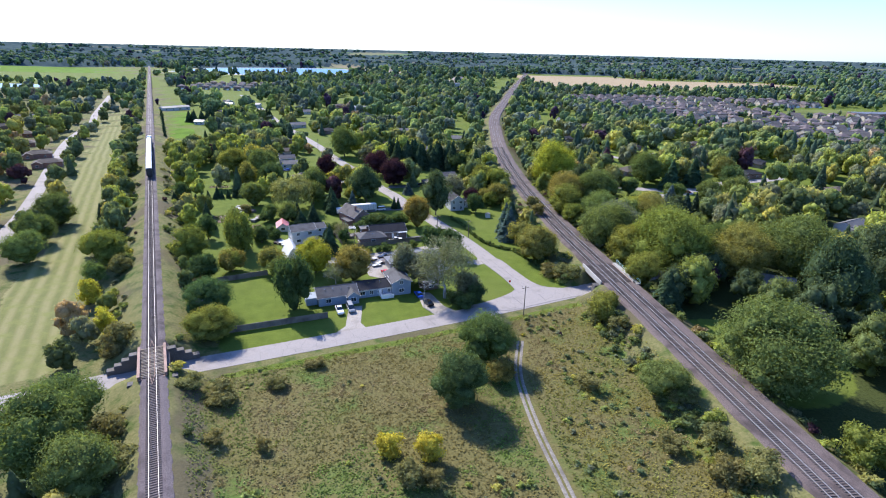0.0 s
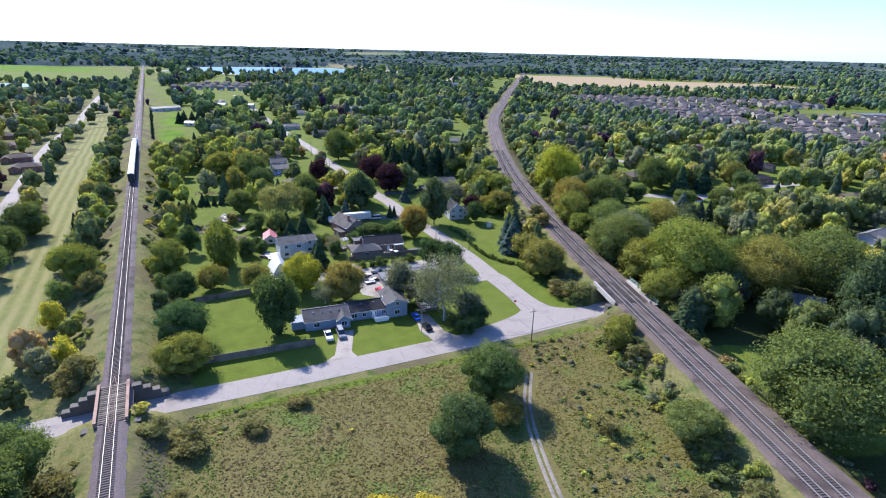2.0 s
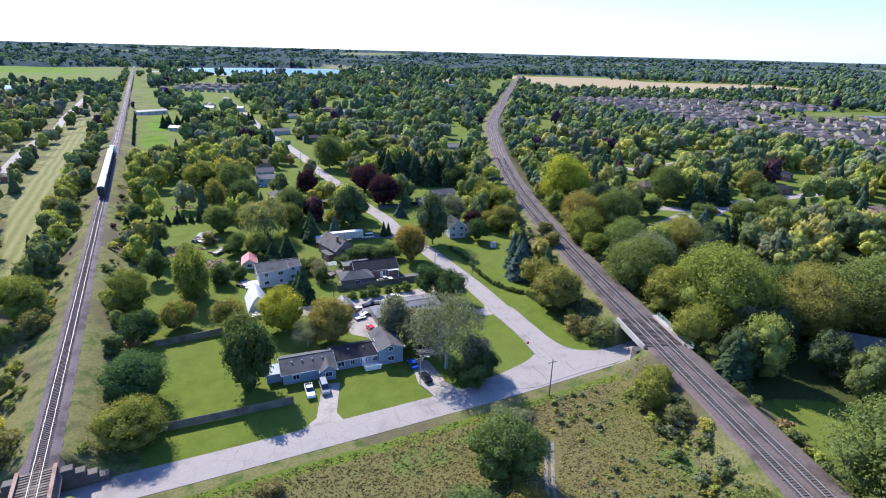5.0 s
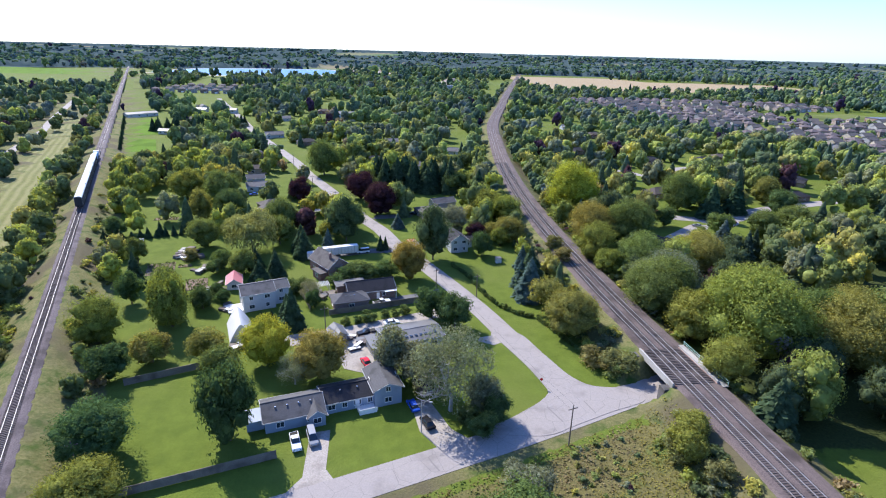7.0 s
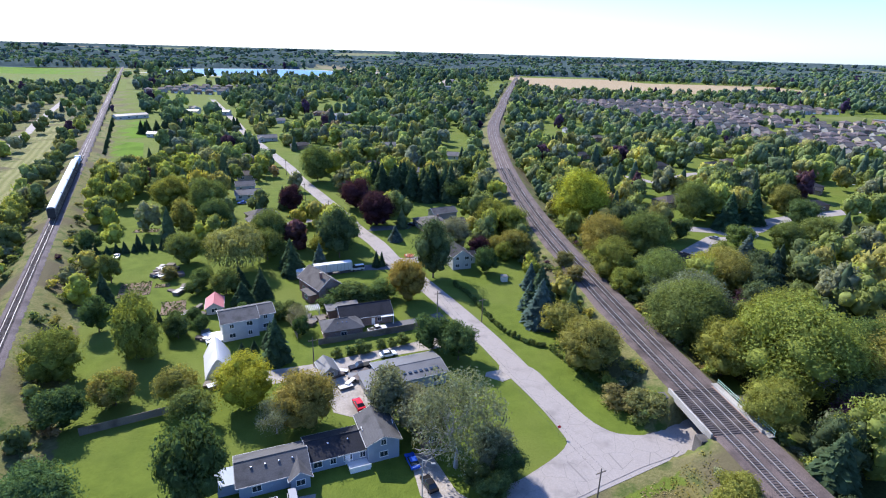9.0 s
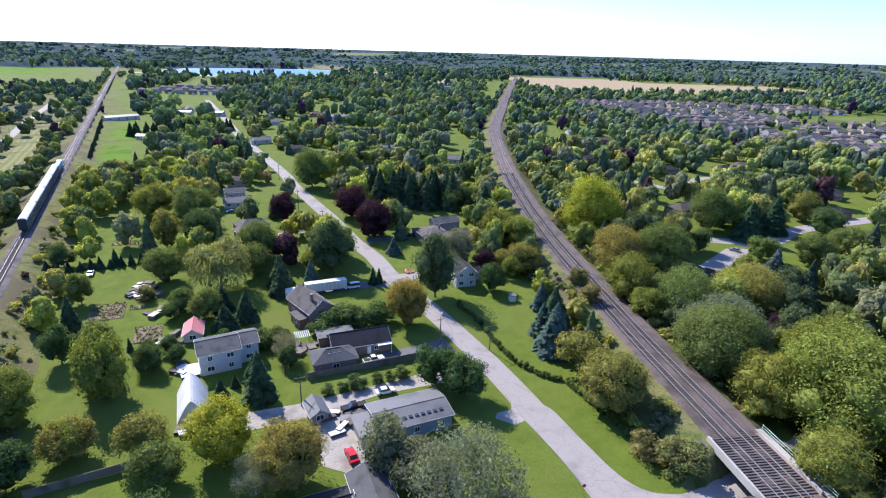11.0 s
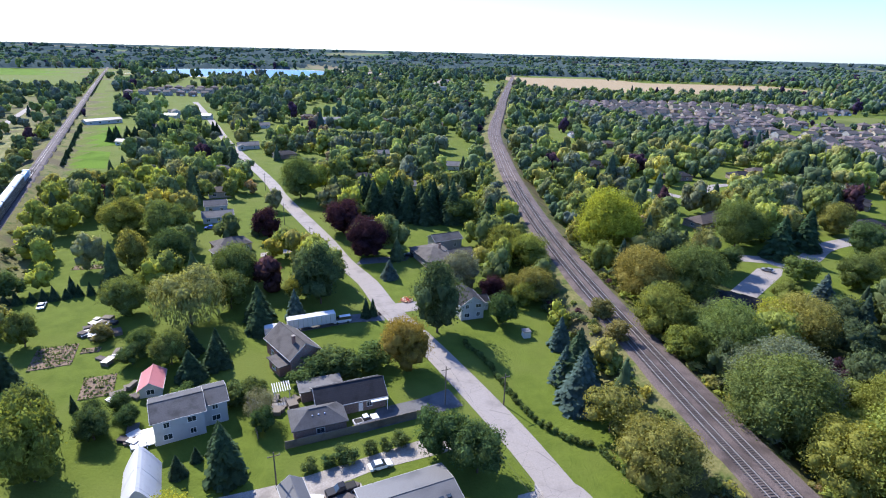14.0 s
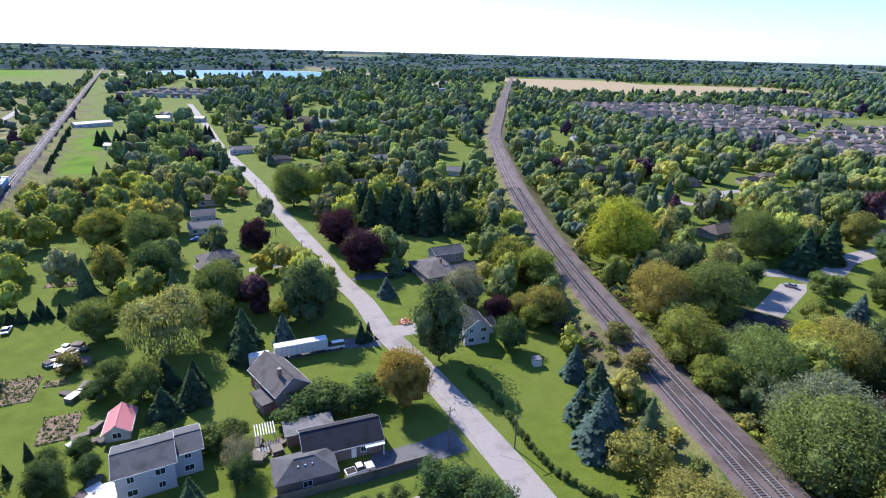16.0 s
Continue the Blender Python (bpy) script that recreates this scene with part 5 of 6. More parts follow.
# older bungalows under trees
for x, y, d in ((165, 457, 8), (167, 533, 15), (229, 475, -10), (255, 459, 10), (160, 585, 25), (209, 462, 5), (196, 400, -20), (208, 354, 15),
                (236, 395, 40), (150, 640, 10), (206, 610, 15), (120, 492, 30), (95, 560, 12), (185, 292, 10), (215, 275, -15), (196, 240, 30),
                (240, 310, 0), (118, 660, 20), (233, 649, 10), (230, 730, 0), (140, 760, 15), (180, 820, 5), (206, 817, 10), (250, 545, 12), (285, 420, 20)):
    home(sub.choice((4, 5, 6)), x, y, d)
for x, y, d in ((-120, 455, -60), (-35, 440, 30), (-10, 420, 10), (-60, 470, 30), (-95, 510, 25), (-25, 520, 15), (-130, 545, 25), (-165, 520, -65),
                (-110, 600, 20), (-50, 590, 10), (5, 560, 15), (20, 480, -10), (-10, 640, 20), (-80, 670, 25), (-150, 660, 25), (-190, 620, -60),
                (-235, 640, -65), (-120, 740, 20), (-40, 720, 15), (20, 690, 0), (-200, 770, 25), (-270, 760, -60), (-90, 800, 15), (-10, 810, 10),
                (60, 780, 5), (-160, 860, 20), (-60, 890, 15), (30, 900, 0), (-240, 880, 25), (80, 960, 10), (-120, 960, 20), (0, 1010, 10),
                (-200, 1000, 20), (-80, 1080, 15), (50, 1100, 5), (-170, 1110, 15)):
    home(sub.choice((4, 5, 6, 5)), x, y, d)
for x, y, d in ((-238, 345, 30), (-262, 372, 30), (-300, 412, 30), (-330, 455, 30), (-372, 495, 30), (-290, 350, 30), (-400, 560, 30)):
    home(sub.choice((4, 5, 6)), x, y, d)
for row in range(3):
    for i in range(7):
        home(sub.choice((0, 3, 3, 1)), -432 + i * 19 + row * 6, 995 + row * 55 + sub.uniform(-6, 6), sub.choice((0, 10, 180)))
for t in KINDS:
    for o in (*t.children_recursive, t):
        bpy.data.objects.remove(o)
# the wide pale building at (40, 1230) is made up, near the gravel heap
for x, y, L, W, hh, d, label in ((-302, 669, 32, 10, 3.6, 50, "long low white farm building"), (-200, 546, 13, 9, 4.5, -8, "white gabled barn with a pale roof"),
                                 (-262, 716, 24, 12, 4.2, 5, "white metal-roofed storage building"), (-225, 720, 16, 10, 4.0, 5, "white metal-roofed storage building"),
                                 (-226, 552, 9, 6, 3.0, -8, "low white farm shed"), (600, 760, 60, 28, 6.5, 6, "large red and white flat-roofed hall"),
                                 (40, 1230, 60, 20, 7, 4, "wide pale added building beyond the trees"), (-95, 705, 30, 14, 4.5, 12, "long grey-roofed building among trees")):
    t = root("barn", at_angle(x, y, d), label, "building")
    block(t, 0, 0, L, W, hh, "flat" if L > 40 else "gable", 1.6, SD_WHITE if x != 600 else BR_RED, METAL_ROOF, (0, 0, 0, 0), trim=False)
    for i in range(max(2, int(L / 8))):
        pane_set(t, (-L / 2 + (i + 0.5) * L / max(2, int(L / 8)), -W / 2, hh * 0.5), 1.8, 1.2, (1, 0), (0, -1), None)
    CLEAR.append((x, y, max(L, W) * 0.55))
# ---- woodland and scattered suburban trees ----
between = scatter(-290, 70, 285, 640, 10.5, (8, 14), lambda x, y: rail_x(y) + 12 < x < right_x(y) - 8 and (y < 430 or noise.noise((x * 0.02, y * 0.012, 6.0)) > -0.22), 0.84)
between += scatter(-130, -60, 130, 290, 8, (5, 9), lambda x, y: rail_x(y) + 8 < x < rail_x(y) + 26 and y > 215, 0.75)
between += scatter(-110, -55, 128, 220, 6.5, (3, 6), lambda x, y: rail_x(y) + 7 < x < rail_x(y) + 20, 0.6)
between += [r for r in scatter(20, 62, 180, 330, 7, (5, 10), lambda x, y: right_x(y) - 16 < x < right_x(y) - 7, 0.8)]
woods("woodland", "mixed green suburban trees between the two railways", [q for q in between if q[1] < 430], MID_T, 2, 0.14, (1.18, 1.14, 1.0))
# slight blue haze put into the leaf colour of the farther part
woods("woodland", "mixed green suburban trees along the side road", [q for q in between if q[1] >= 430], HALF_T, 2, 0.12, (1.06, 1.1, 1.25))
east = scatter(60, 200, 90, 340, 9.5, (9, 15), lambda x, y: right_x(y) + 9 < x and (y > 150 or x > 100), 0.92)
east += scatter(50, 330, 340, 560, 11, (9, 15), lambda x, y: right_x(y) + 9 < x < 190 + 0.3 * (y - 200), 0.72)
east += scatter(200, 420, 120, 340, 12, (9, 14), lambda x, y: True, 0.7)
east += scatter(195, 350, 340, 560, 12, (9, 15), lambda x, y: 190 + 0.3 * (y - 200) <= x < 330 - 0.24 * (y - 500), 0.8)
close = [q for q in east if q[1] < 300 and q[0] < 125]
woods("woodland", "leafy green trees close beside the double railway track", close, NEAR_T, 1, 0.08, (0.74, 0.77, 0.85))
woods("woodland", "mixed green trees beyond the double railway track", [q for q in east if not (q[1] < 300 and q[0] < 125) and q[1] < 400], MID_T, 2, 0.12, (1.1, 1.08, 1.05))
# leaf colour shifted to blue for haze beyond the nearer trees
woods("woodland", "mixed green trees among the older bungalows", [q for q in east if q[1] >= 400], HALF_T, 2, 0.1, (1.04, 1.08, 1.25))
west = scatter(-330, -50, 60, 620, 7, (5, 11), lambda x, y: rail_x(y) - 22 < x < rail_x(y) - 10, 0.72)
west += scatter(-420, -90, 110, 640, 8, (6, 11), lambda x, y: 4 < -float(line_distance(np.array([x]), np.array([y]), ROAD_3)[0]) * -1 < 13, 0.5)
west += scatter(-520, -140, 150, 640, 12, (8, 14), lambda x, y: float(line_distance(np.array([x]), np.array([y]), ROAD_3)[0]) < -9, 0.7)
woods("woodland", "green trees and bushes beside the hay field", [q for q in west if q[1] < 330], MID_T, 2, 0.08, (1.18, 1.12, 1.0))
# a little haze in the leaf colour, bluer than the nearer bushes
woods("woodland", "green trees and bushes along the country road", [q for q in west if q[1] >= 330], HALF_T, 2, 0.12, (1.08, 1.08, 1.1))
rows = scatter(-560, 130, 640, 1450, 17, (11, 17), lambda x, y: rail_x(y) + 14 < x < right_x(y) - 8 and not (-450 < x < -290 and 940 < y < 1180) and noise.noise((x * 0.012, y * 0.006, 2.0)) > -0.25, 0.8)
rows += scatter(-760, -280, 640, 1560, 8, (6, 10), lambda x, y: 8 < abs(x - rail_x(y)) < 21, 0.6)
rows += scatter(60, 900, 560, 1540, 19, (9, 16), lambda x, y: right_x(y) + 10 < x and not (240 < x < 960 and y > 1270) and not (x > 215 and y < 960 and 0.15 * (x - 200) + 480 < y), 0.72)
rows += scatter(200, 640, 440, 1010, 13, (5, 9), lambda x, y: x > 330 - 0.24 * (y - 500), 0.42)
rows += scatter(190, 345, 560, 1010, 12.5, (8, 13), lambda x, y: x < 330 - 0.24 * (y - 500), 0.8)
rows += scatter(300, 900, 330, 640, 15, (8, 13), lambda x, y: x > 330 + 0.75 * (y - 480), 0.7)
rows += scatter(-1000, -250, 640, 1300, 19, (9, 15), lambda x, y: x < rail_x(y) - 10 and not (-870 < x < -640 and 880 < y < 1030) and y < 1080, 0.75)
rows += scatter(20, 260, 335, 1450, 8.5, (6, 10), lambda x, y: 9 < abs(x - right_x(y)) < 19, 0.62)
# haze painted into the leaves: less red, more blue
woods("woodland", "distant green suburban trees and woods, slight haze in the leaf colour", rows, FAR_T, 1, 0.06, (0.84, 0.96, 1.3))
rows = scatter(-1500, 1500, 1450, 2120, 29, (14, 23),
               lambda x, y: not (-760 < x < -240 and 1470 < y < 2080) and not (240 < x < 960 and y < 1950 - 0.45 * (x - 275))
               and noise.noise((x * 0.003, y * 0.006, 3.0)) > -0.12, 0.85)
rows += scatter(400, 1600, 800, 1500, 26, (13, 19), lambda x, y: x > 620 and not (x < 960 and y > 1270), 0.6)
# more blue haze mixed into the leaf colour of these woods
woods("woodland", "far green woods toward the horizon, blue haze in the leaf colour", rows, DIM_T, 1, 0.03, (0.72, 0.88, 1.35))
rows = []
for _ in range(5200):
    a, q = math.radians(rng.uniform(40, 140)), 2160 + 2000 * rng.random() ** 1.3
    x, y = q * math.cos(a), q * math.sin(a)
    if open_land(x, y) < 0.22 and noise.noise((x * 0.004, y * 0.006, 5.0)) > -0.15:
        rows.append((x, y, rng.uniform(20, 36), rng.uniform(15, 24)))
# strongest haze in the leaf colour, out at the horizon
woods("woodland", "far woods along the horizon, blue haze in the leaf colour", rows, DIM_T, 1, 0.0, (0.62, 0.8, 1.35))


# ---- meadow plants ----
def tufts():
    V, F, C, at = [], [], [], 0
    r = np.random.default_rng(19)
    k = 80000
    x, y = r.uniform(-75, 78, k), 170 - 165 * np.sqrt(r.uniform(0, 1, k)) ** 1.6
    dl, dr, r1 = (line_distance(x, y, q) for q in (RAIL_L, RAIL_R, ROAD_1))
    tr = np.abs(line_distance(x, y, TRACK))
    ok = (r1 > 7) & (dl > 5) & (dr < -7.5) & (tr > 2.2)
    x, y = x[ok], y[ok]
    z = ground_height(x, y)
    patch = np.array([noise.noise((a * 0.05, b * 0.05, 1.7)) + 0.6 * noise.noise((a * 0.2, b * 0.2, 4.0)) for a, b in zip(x, y)])
    k = len(x)
    east_side = np.clip((x - 26) / 6, 0, 1)[:, None]
    strip = np.clip(1.6 - line_distance(x, y, RAIL_L) / 12, 0, 1)[:, None]
    hollow = np.clip(1.5 - np.hypot((x + 33) / 13, (y - 102) / 17), 0, 1)[:, None]
    green = np.clip((patch[:, None] - 0.05) * 4, 0, 1) * (1 - 0.6 * east_side)
    green = np.maximum(np.maximum(green, strip * 0.8), hollow)
    brown = np.clip((-patch[:, None] - 0.32) * 4, 0, 1)
    cols = np.array([[0.17, 0.148, 0.06]]) * (1 - east_side) + np.array([[0.2, 0.18, 0.052]]) * east_side
    cols = cols * (1 - green) + np.array([[0.12, 0.175, 0.045]]) * green
    cols = cols * (1 - brown) + np.array([[0.2, 0.165, 0.09]]) * brown
    for j in range(2):
        c = np.stack([x + r.normal(0, 0.3, k), y + r.normal(0, 0.3, k), z + r.uniform(0.04, 0.2, k)], 1)
        v, q = cards(r, c, r.normal(size=(k, 3)) * 0.3 + [-0.15, 0.1, 0.9], 0.18)
        V.append(v)
        F.append(q + at)
        at += len(v)
        C.append(np.repeat(np.concatenate([cols * r.uniform(0.75, 1.25, (k, 1)), np.ones((k, 1))], 1), 4, 0))
    me = array_mesh("goldenrod", np.concatenate(V), np.concatenate(F), LEAF_S, np.concatenate(C))
    tagged(new("goldenrod", me), "rough meadow of olive and golden tall weeds", "weeds", kind="stuff")


tufts()
low = []
r0 = np.random.default_rng(23)
for _ in range(700):
    side = r0.random()
    y = r0.uniform(45, 330)
    x = right_x(y) + (r0.uniform(-16, -8) if side < 0.5 else r0.uniform(7.5, 13)) if side < 0.75 else rail_x(y) + r0.choice([-1, 1]) * r0.uniform(6, 17)
    w = r0.uniform(1.4, 4.6)
    if abs(float(line_distance(np.array([x]), np.array([y]), ROAD_1)[0])) > 6.5:
        low.append((x, y, w, w * 0.7))
woods("brush", "low olive green brush on the railway embankments", low, LOW_T, 0)
WEED_T = [crown_leafy(s, 70, 0.09, 4, -0.2, core=1, mass=0.7) for s in range(130, 134)]
low = [(x, y, w, w * 0.5) for x, y, w in zip(r0.uniform(-40, 66, 1700), r0.uniform(45, 150, 1700), r0.uniform(0.9, 2.6, 1700))
       if line_distance(np.array([x]), np.array([y]), ROAD_1)[0] > 8 and line_distance(np.array([x]), np.array([y]), RAIL_R)[0] < -8
       and noise.noise((x * 0.06, y * 0.06, 9.0)) > (-0.1 if x > 28 else 0.28)
       and abs(float(line_distance(np.array([x]), np.array([y]), TRACK)[0])) > 3.2]
woods("brush", "scattered low olive brush and weeds in the rough meadow", low, WEED_T, 0)
# a young hedge along the lawn beside the side road
for i, (x, y, _) in enumerate(spline([(9.5, 246), (14.5, 236), (17.6, 224.5), (22, 213.5), (28.8, 206), (33, 203.5), (40.8, 185), (46, 174)], 1.75)):
    plant("hedge", x + 1.6, y, 1.7 + 0.3 * math.sin(i * 2.1), 1.5 + 0.3 * math.cos(i * 1.7))


# ---- bridges ----
def bridge_left():
    t = root("railway_bridge", Matrix.Translation((-61.9, 111.2, 0)) @ Matrix.Rotation(math.atan2(1, -0.4825) - math.pi / 2, 4, "Z"),
             "rusty steel girder railway bridge over the road", "bridge", kind="structure")
    for s in (-1, 1):
        g = Geo().box(s * 2.75 - 0.14, s * 2.75 + 0.14, -7.2, 7.2, 3.7, 5.45)
        g.box(s * 2.75 - 0.3, s * 2.75 + 0.3, -7.2, 7.2, 5.45, 5.52)
        for i in range(9):
            g.box(s * 2.75 - 0.26, s * 2.75 + 0.26, -7.0 + i * 1.72, -6.92 + i * 1.72, 3.7, 5.45)
        part("girder", g, RUST, t)
    part("deck", Geo().box(-2.6, 2.6, -7.4, 7.4, 4.0, 4.78), RUST, t)
    for i in range(20):
        part("sleeper", Geo().box(-2.5, 2.5, -6.9 + i * 0.7, -6.5 + i * 0.7, 4.86, 4.96), WOOD_GREY if i % 3 else TIE, t)
    for s in (-0.45, 0.45):
        part("guard_rail", Geo().tube((s, -7, 5.06), (s, 7, 5.06), 0.05, 0.05, 4).tube((s, 7, 5.06), (0, 10.5, 5.06), 0.05, 0.05, 4)
             .tube((s, -7, 5.06), (0, -10.5, 5.06), 0.05, 0.05, 4), RUST, t)
    for e in (-1, 1):
        y0, y1 = sorted((e * 6.0, e * 7.6))
        a = part("abutment", Geo().box(-3.4, 3.4, y0, y1, -0.4, 4.1), STONE, t)
        for s in (-1, 1):
            for k in range(4 if e > 0 else 1):
                x0, x1 = sorted((s * (3.4 + k * 1.7), s * (5.1 + k * 1.7)))
                part("stone", Geo().box(x0, x1, y0 - 0.1, y1 + 0.1, -0.4, 4.2 - k * 1.0, bevel=0.1), STONE, a)


bridge_left()


def bridge_right():
    t = root("railway_bridge", Matrix.Translation((61.7, 170.6, 0)) @ Matrix.Rotation(0.116, 4, "Z"),
             "concrete-sided double-track railway bridge over the road", "bridge", kind="structure")
    part("deck", Geo().box(-5.4, 5.4, -8.2, 8.2, 3.9, 4.78), RUST, t)
    for s in (-1, 1):
        part("parapet", Geo().box(s * 5.5 - 0.22, s * 5.5 + 0.22, -8.0, 8.0, 3.7, 5.35, bevel=0.05), CONCRETE, t, "pale concrete parapet beam")
    for i in range(23):
        part("sleeper", Geo().box(-4.9, 4.9, -7.7 + i * 0.68, -7.42 + i * 0.68, 4.86, 4.97), TIE, t)
    w = part("walkway", Geo().box(5.8, 7.3, -9.5, 9.5, 4.55, 4.7), CONCRETE, t)
    for i in range(9):
        part("post", Geo().tube((7.2, -9.2 + i * 2.3, 4.7), (7.2, -9.2 + i * 2.3, 5.8), 0.05, 0.05, 5), TEAL, w)
    for z in (5.25, 5.8):
        part("handrail", Geo().tube((7.2, -9.3, z), (7.2, 9.3, z), 0.05, 0.05, 5), TEAL, w, "pale green handrail")
    for e in (-1, 1):
        y0, y1 = sorted((e * 6.2, e * 8.4))
        a = part("abutment", Geo().box(-6.2, 6.2, y0, y1, -0.4, 4.0), STONE, t)
        for s in (-1, 1):
            for k in range(5 if e > 0 else 1):
                x0, x1 = sorted((s * (6.2 + k * 1.6), s * (7.8 + k * 1.6)))
                part("stone", Geo().box(x0, x1, y0 - 0.1, y1 + 0.1, -0.4, 4.1 - k * 0.75, bevel=0.1), STONE, a)


bridge_right()


# ---- the train ----
def wheelset(thing, y, mat):
    b = part("bogie", Geo().box(-1.1, 1.1, y - 1.7, y + 1.7, 0.45, 0.85), mat, thing)
    for dy in (-1.2, 1.2):
        for s in (-1, 1):
            part("wheel", Geo().tube((s * 0.68, y + dy, 0.46), (s * 0.82, y + dy, 0.46), 0.45, 0.45, 14), RUST, b)


def rail_car(dist, length, is_engine):
    d = Vector((-0.4825, 1.0, 0)).normalized()
    p = Vector((rail_x(296), 296, RAIL_Z + 0.08)) + d * (dist + length / 2)
    m = Matrix.Translation(p) @ Matrix.Rotation(math.atan2(d.y, d.x) - math.pi / 2, 4, "Z")
    L = length / 2 - 0.5
    if is_engine:
        t = root("locomotive", m, "blue and white diesel locomotive on the single track", "locomotive")
        part("hood", Geo().box(-1.2, 1.2, -L, L - 3.6, 1.5, 4.1, bevel=0.25), COACH_BLUE, t)
        part("cab", Geo().box(-1.5, 1.5, L - 3.6, L - 0.8, 1.5, 4.5, bevel=0.25), COACH_TOP, t, "white cab")
        part("nose", Geo().box(-1.2, 1.2, L - 0.8, L, 1.5, 3.0, bevel=0.2), COACH_BLUE, t)
        part("walkway", Geo().box(-1.55, 1.55, -L, L, 1.2, 1.5), COACH_DARK, t)
        for i in range(3):
            part("fan", Geo().tube((0, -L + 2 + i * 2.6, 4.1), (0, -L + 2 + i * 2.6, 4.3), 0.75, 0.7, 14), COACH_DARK, t)
    else:
        t = root("rail_car", m, "long enclosed rail car with white roof and dark ends", "rail car", "cars of the train")
        sec = [(-1.5, 1.2), (-1.5, 4.9), (-1.2, 5.35), (-0.6, 5.6), (0, 5.66), (0.6, 5.6), (1.2, 5.35), (1.5, 4.9), (1.5, 1.2)]
        part("body", Geo().sweep([(0, -L, 0), (0, L, 0)], sec), COACH_SIDE, t)
        top = [(-1.52, 4.7), (-1.52, 4.95), (-1.22, 5.4), (-0.6, 5.66), (0, 5.72), (0.6, 5.66), (1.22, 5.4), (1.52, 4.95), (1.52, 4.7), (0, 5.3)]
        part("roof", Geo().sweep([(0, -L + 0.1, 0), (0, L - 0.1, 0)], top), COACH_TOP, t, "white arched roof")
        for i in range(12):
            y = -L + 1 + i * (2 * L - 2) / 11
            for s in (-1, 1):
                part("rib", Geo().box(s * 1.56 - 0.05, s * 1.56 + 0.05, y - 0.06, y + 0.06, 1.2, 4.7), COACH_DARK, t)
        for e in (-1, 1):
            y0, y1 = sorted((e * L, e * (L + 0.12)))
            part("end_door", Geo().box(-1.4, 1.4, y0, y1, 1.2, 5.1), COACH_DARK, t, "dark end door")
    wheelset(t, -L + 3, COACH_DARK)
    wheelset(t, L - 3, COACH_DARK)
    part("coupler", Geo().box(-0.12, 0.12, -L - 0.5, L + 0.5, 0.75, 1.0), COACH_DARK, t)


COACH_TOP = paint("white_car_roof", (0.78, 0.79, 0.8), 0.45)
COACH_SIDE = surface("grey_car_side", (0.16, 0.16, 0.17), (0.26, 0.26, 0.27), 1, 0.5)
COACH_DARK = paint("dark_car_metal", (0.035, 0.035, 0.04), 0.6)
COACH_BLUE = paint("blue_engine_paint", (0.1, 0.25, 0.5), 0.4)
for i in range(4):
    rail_car(i * 28.0, 28.0, False)
rail_car(112.0, 21, True)


# ---- road vehicles ----
CAR_PAINT = {k: paint(k + "_car_paint", c, 0.25) for k, c in
             (("white", (0.8, 0.8, 0.8)), ("grey", (0.3, 0.31, 0.33)), ("blue", (0.03, 0.1, 0.5)), ("black", (0.015, 0.015, 0.018)), ("red", (0.55, 0.02, 0.03)))}


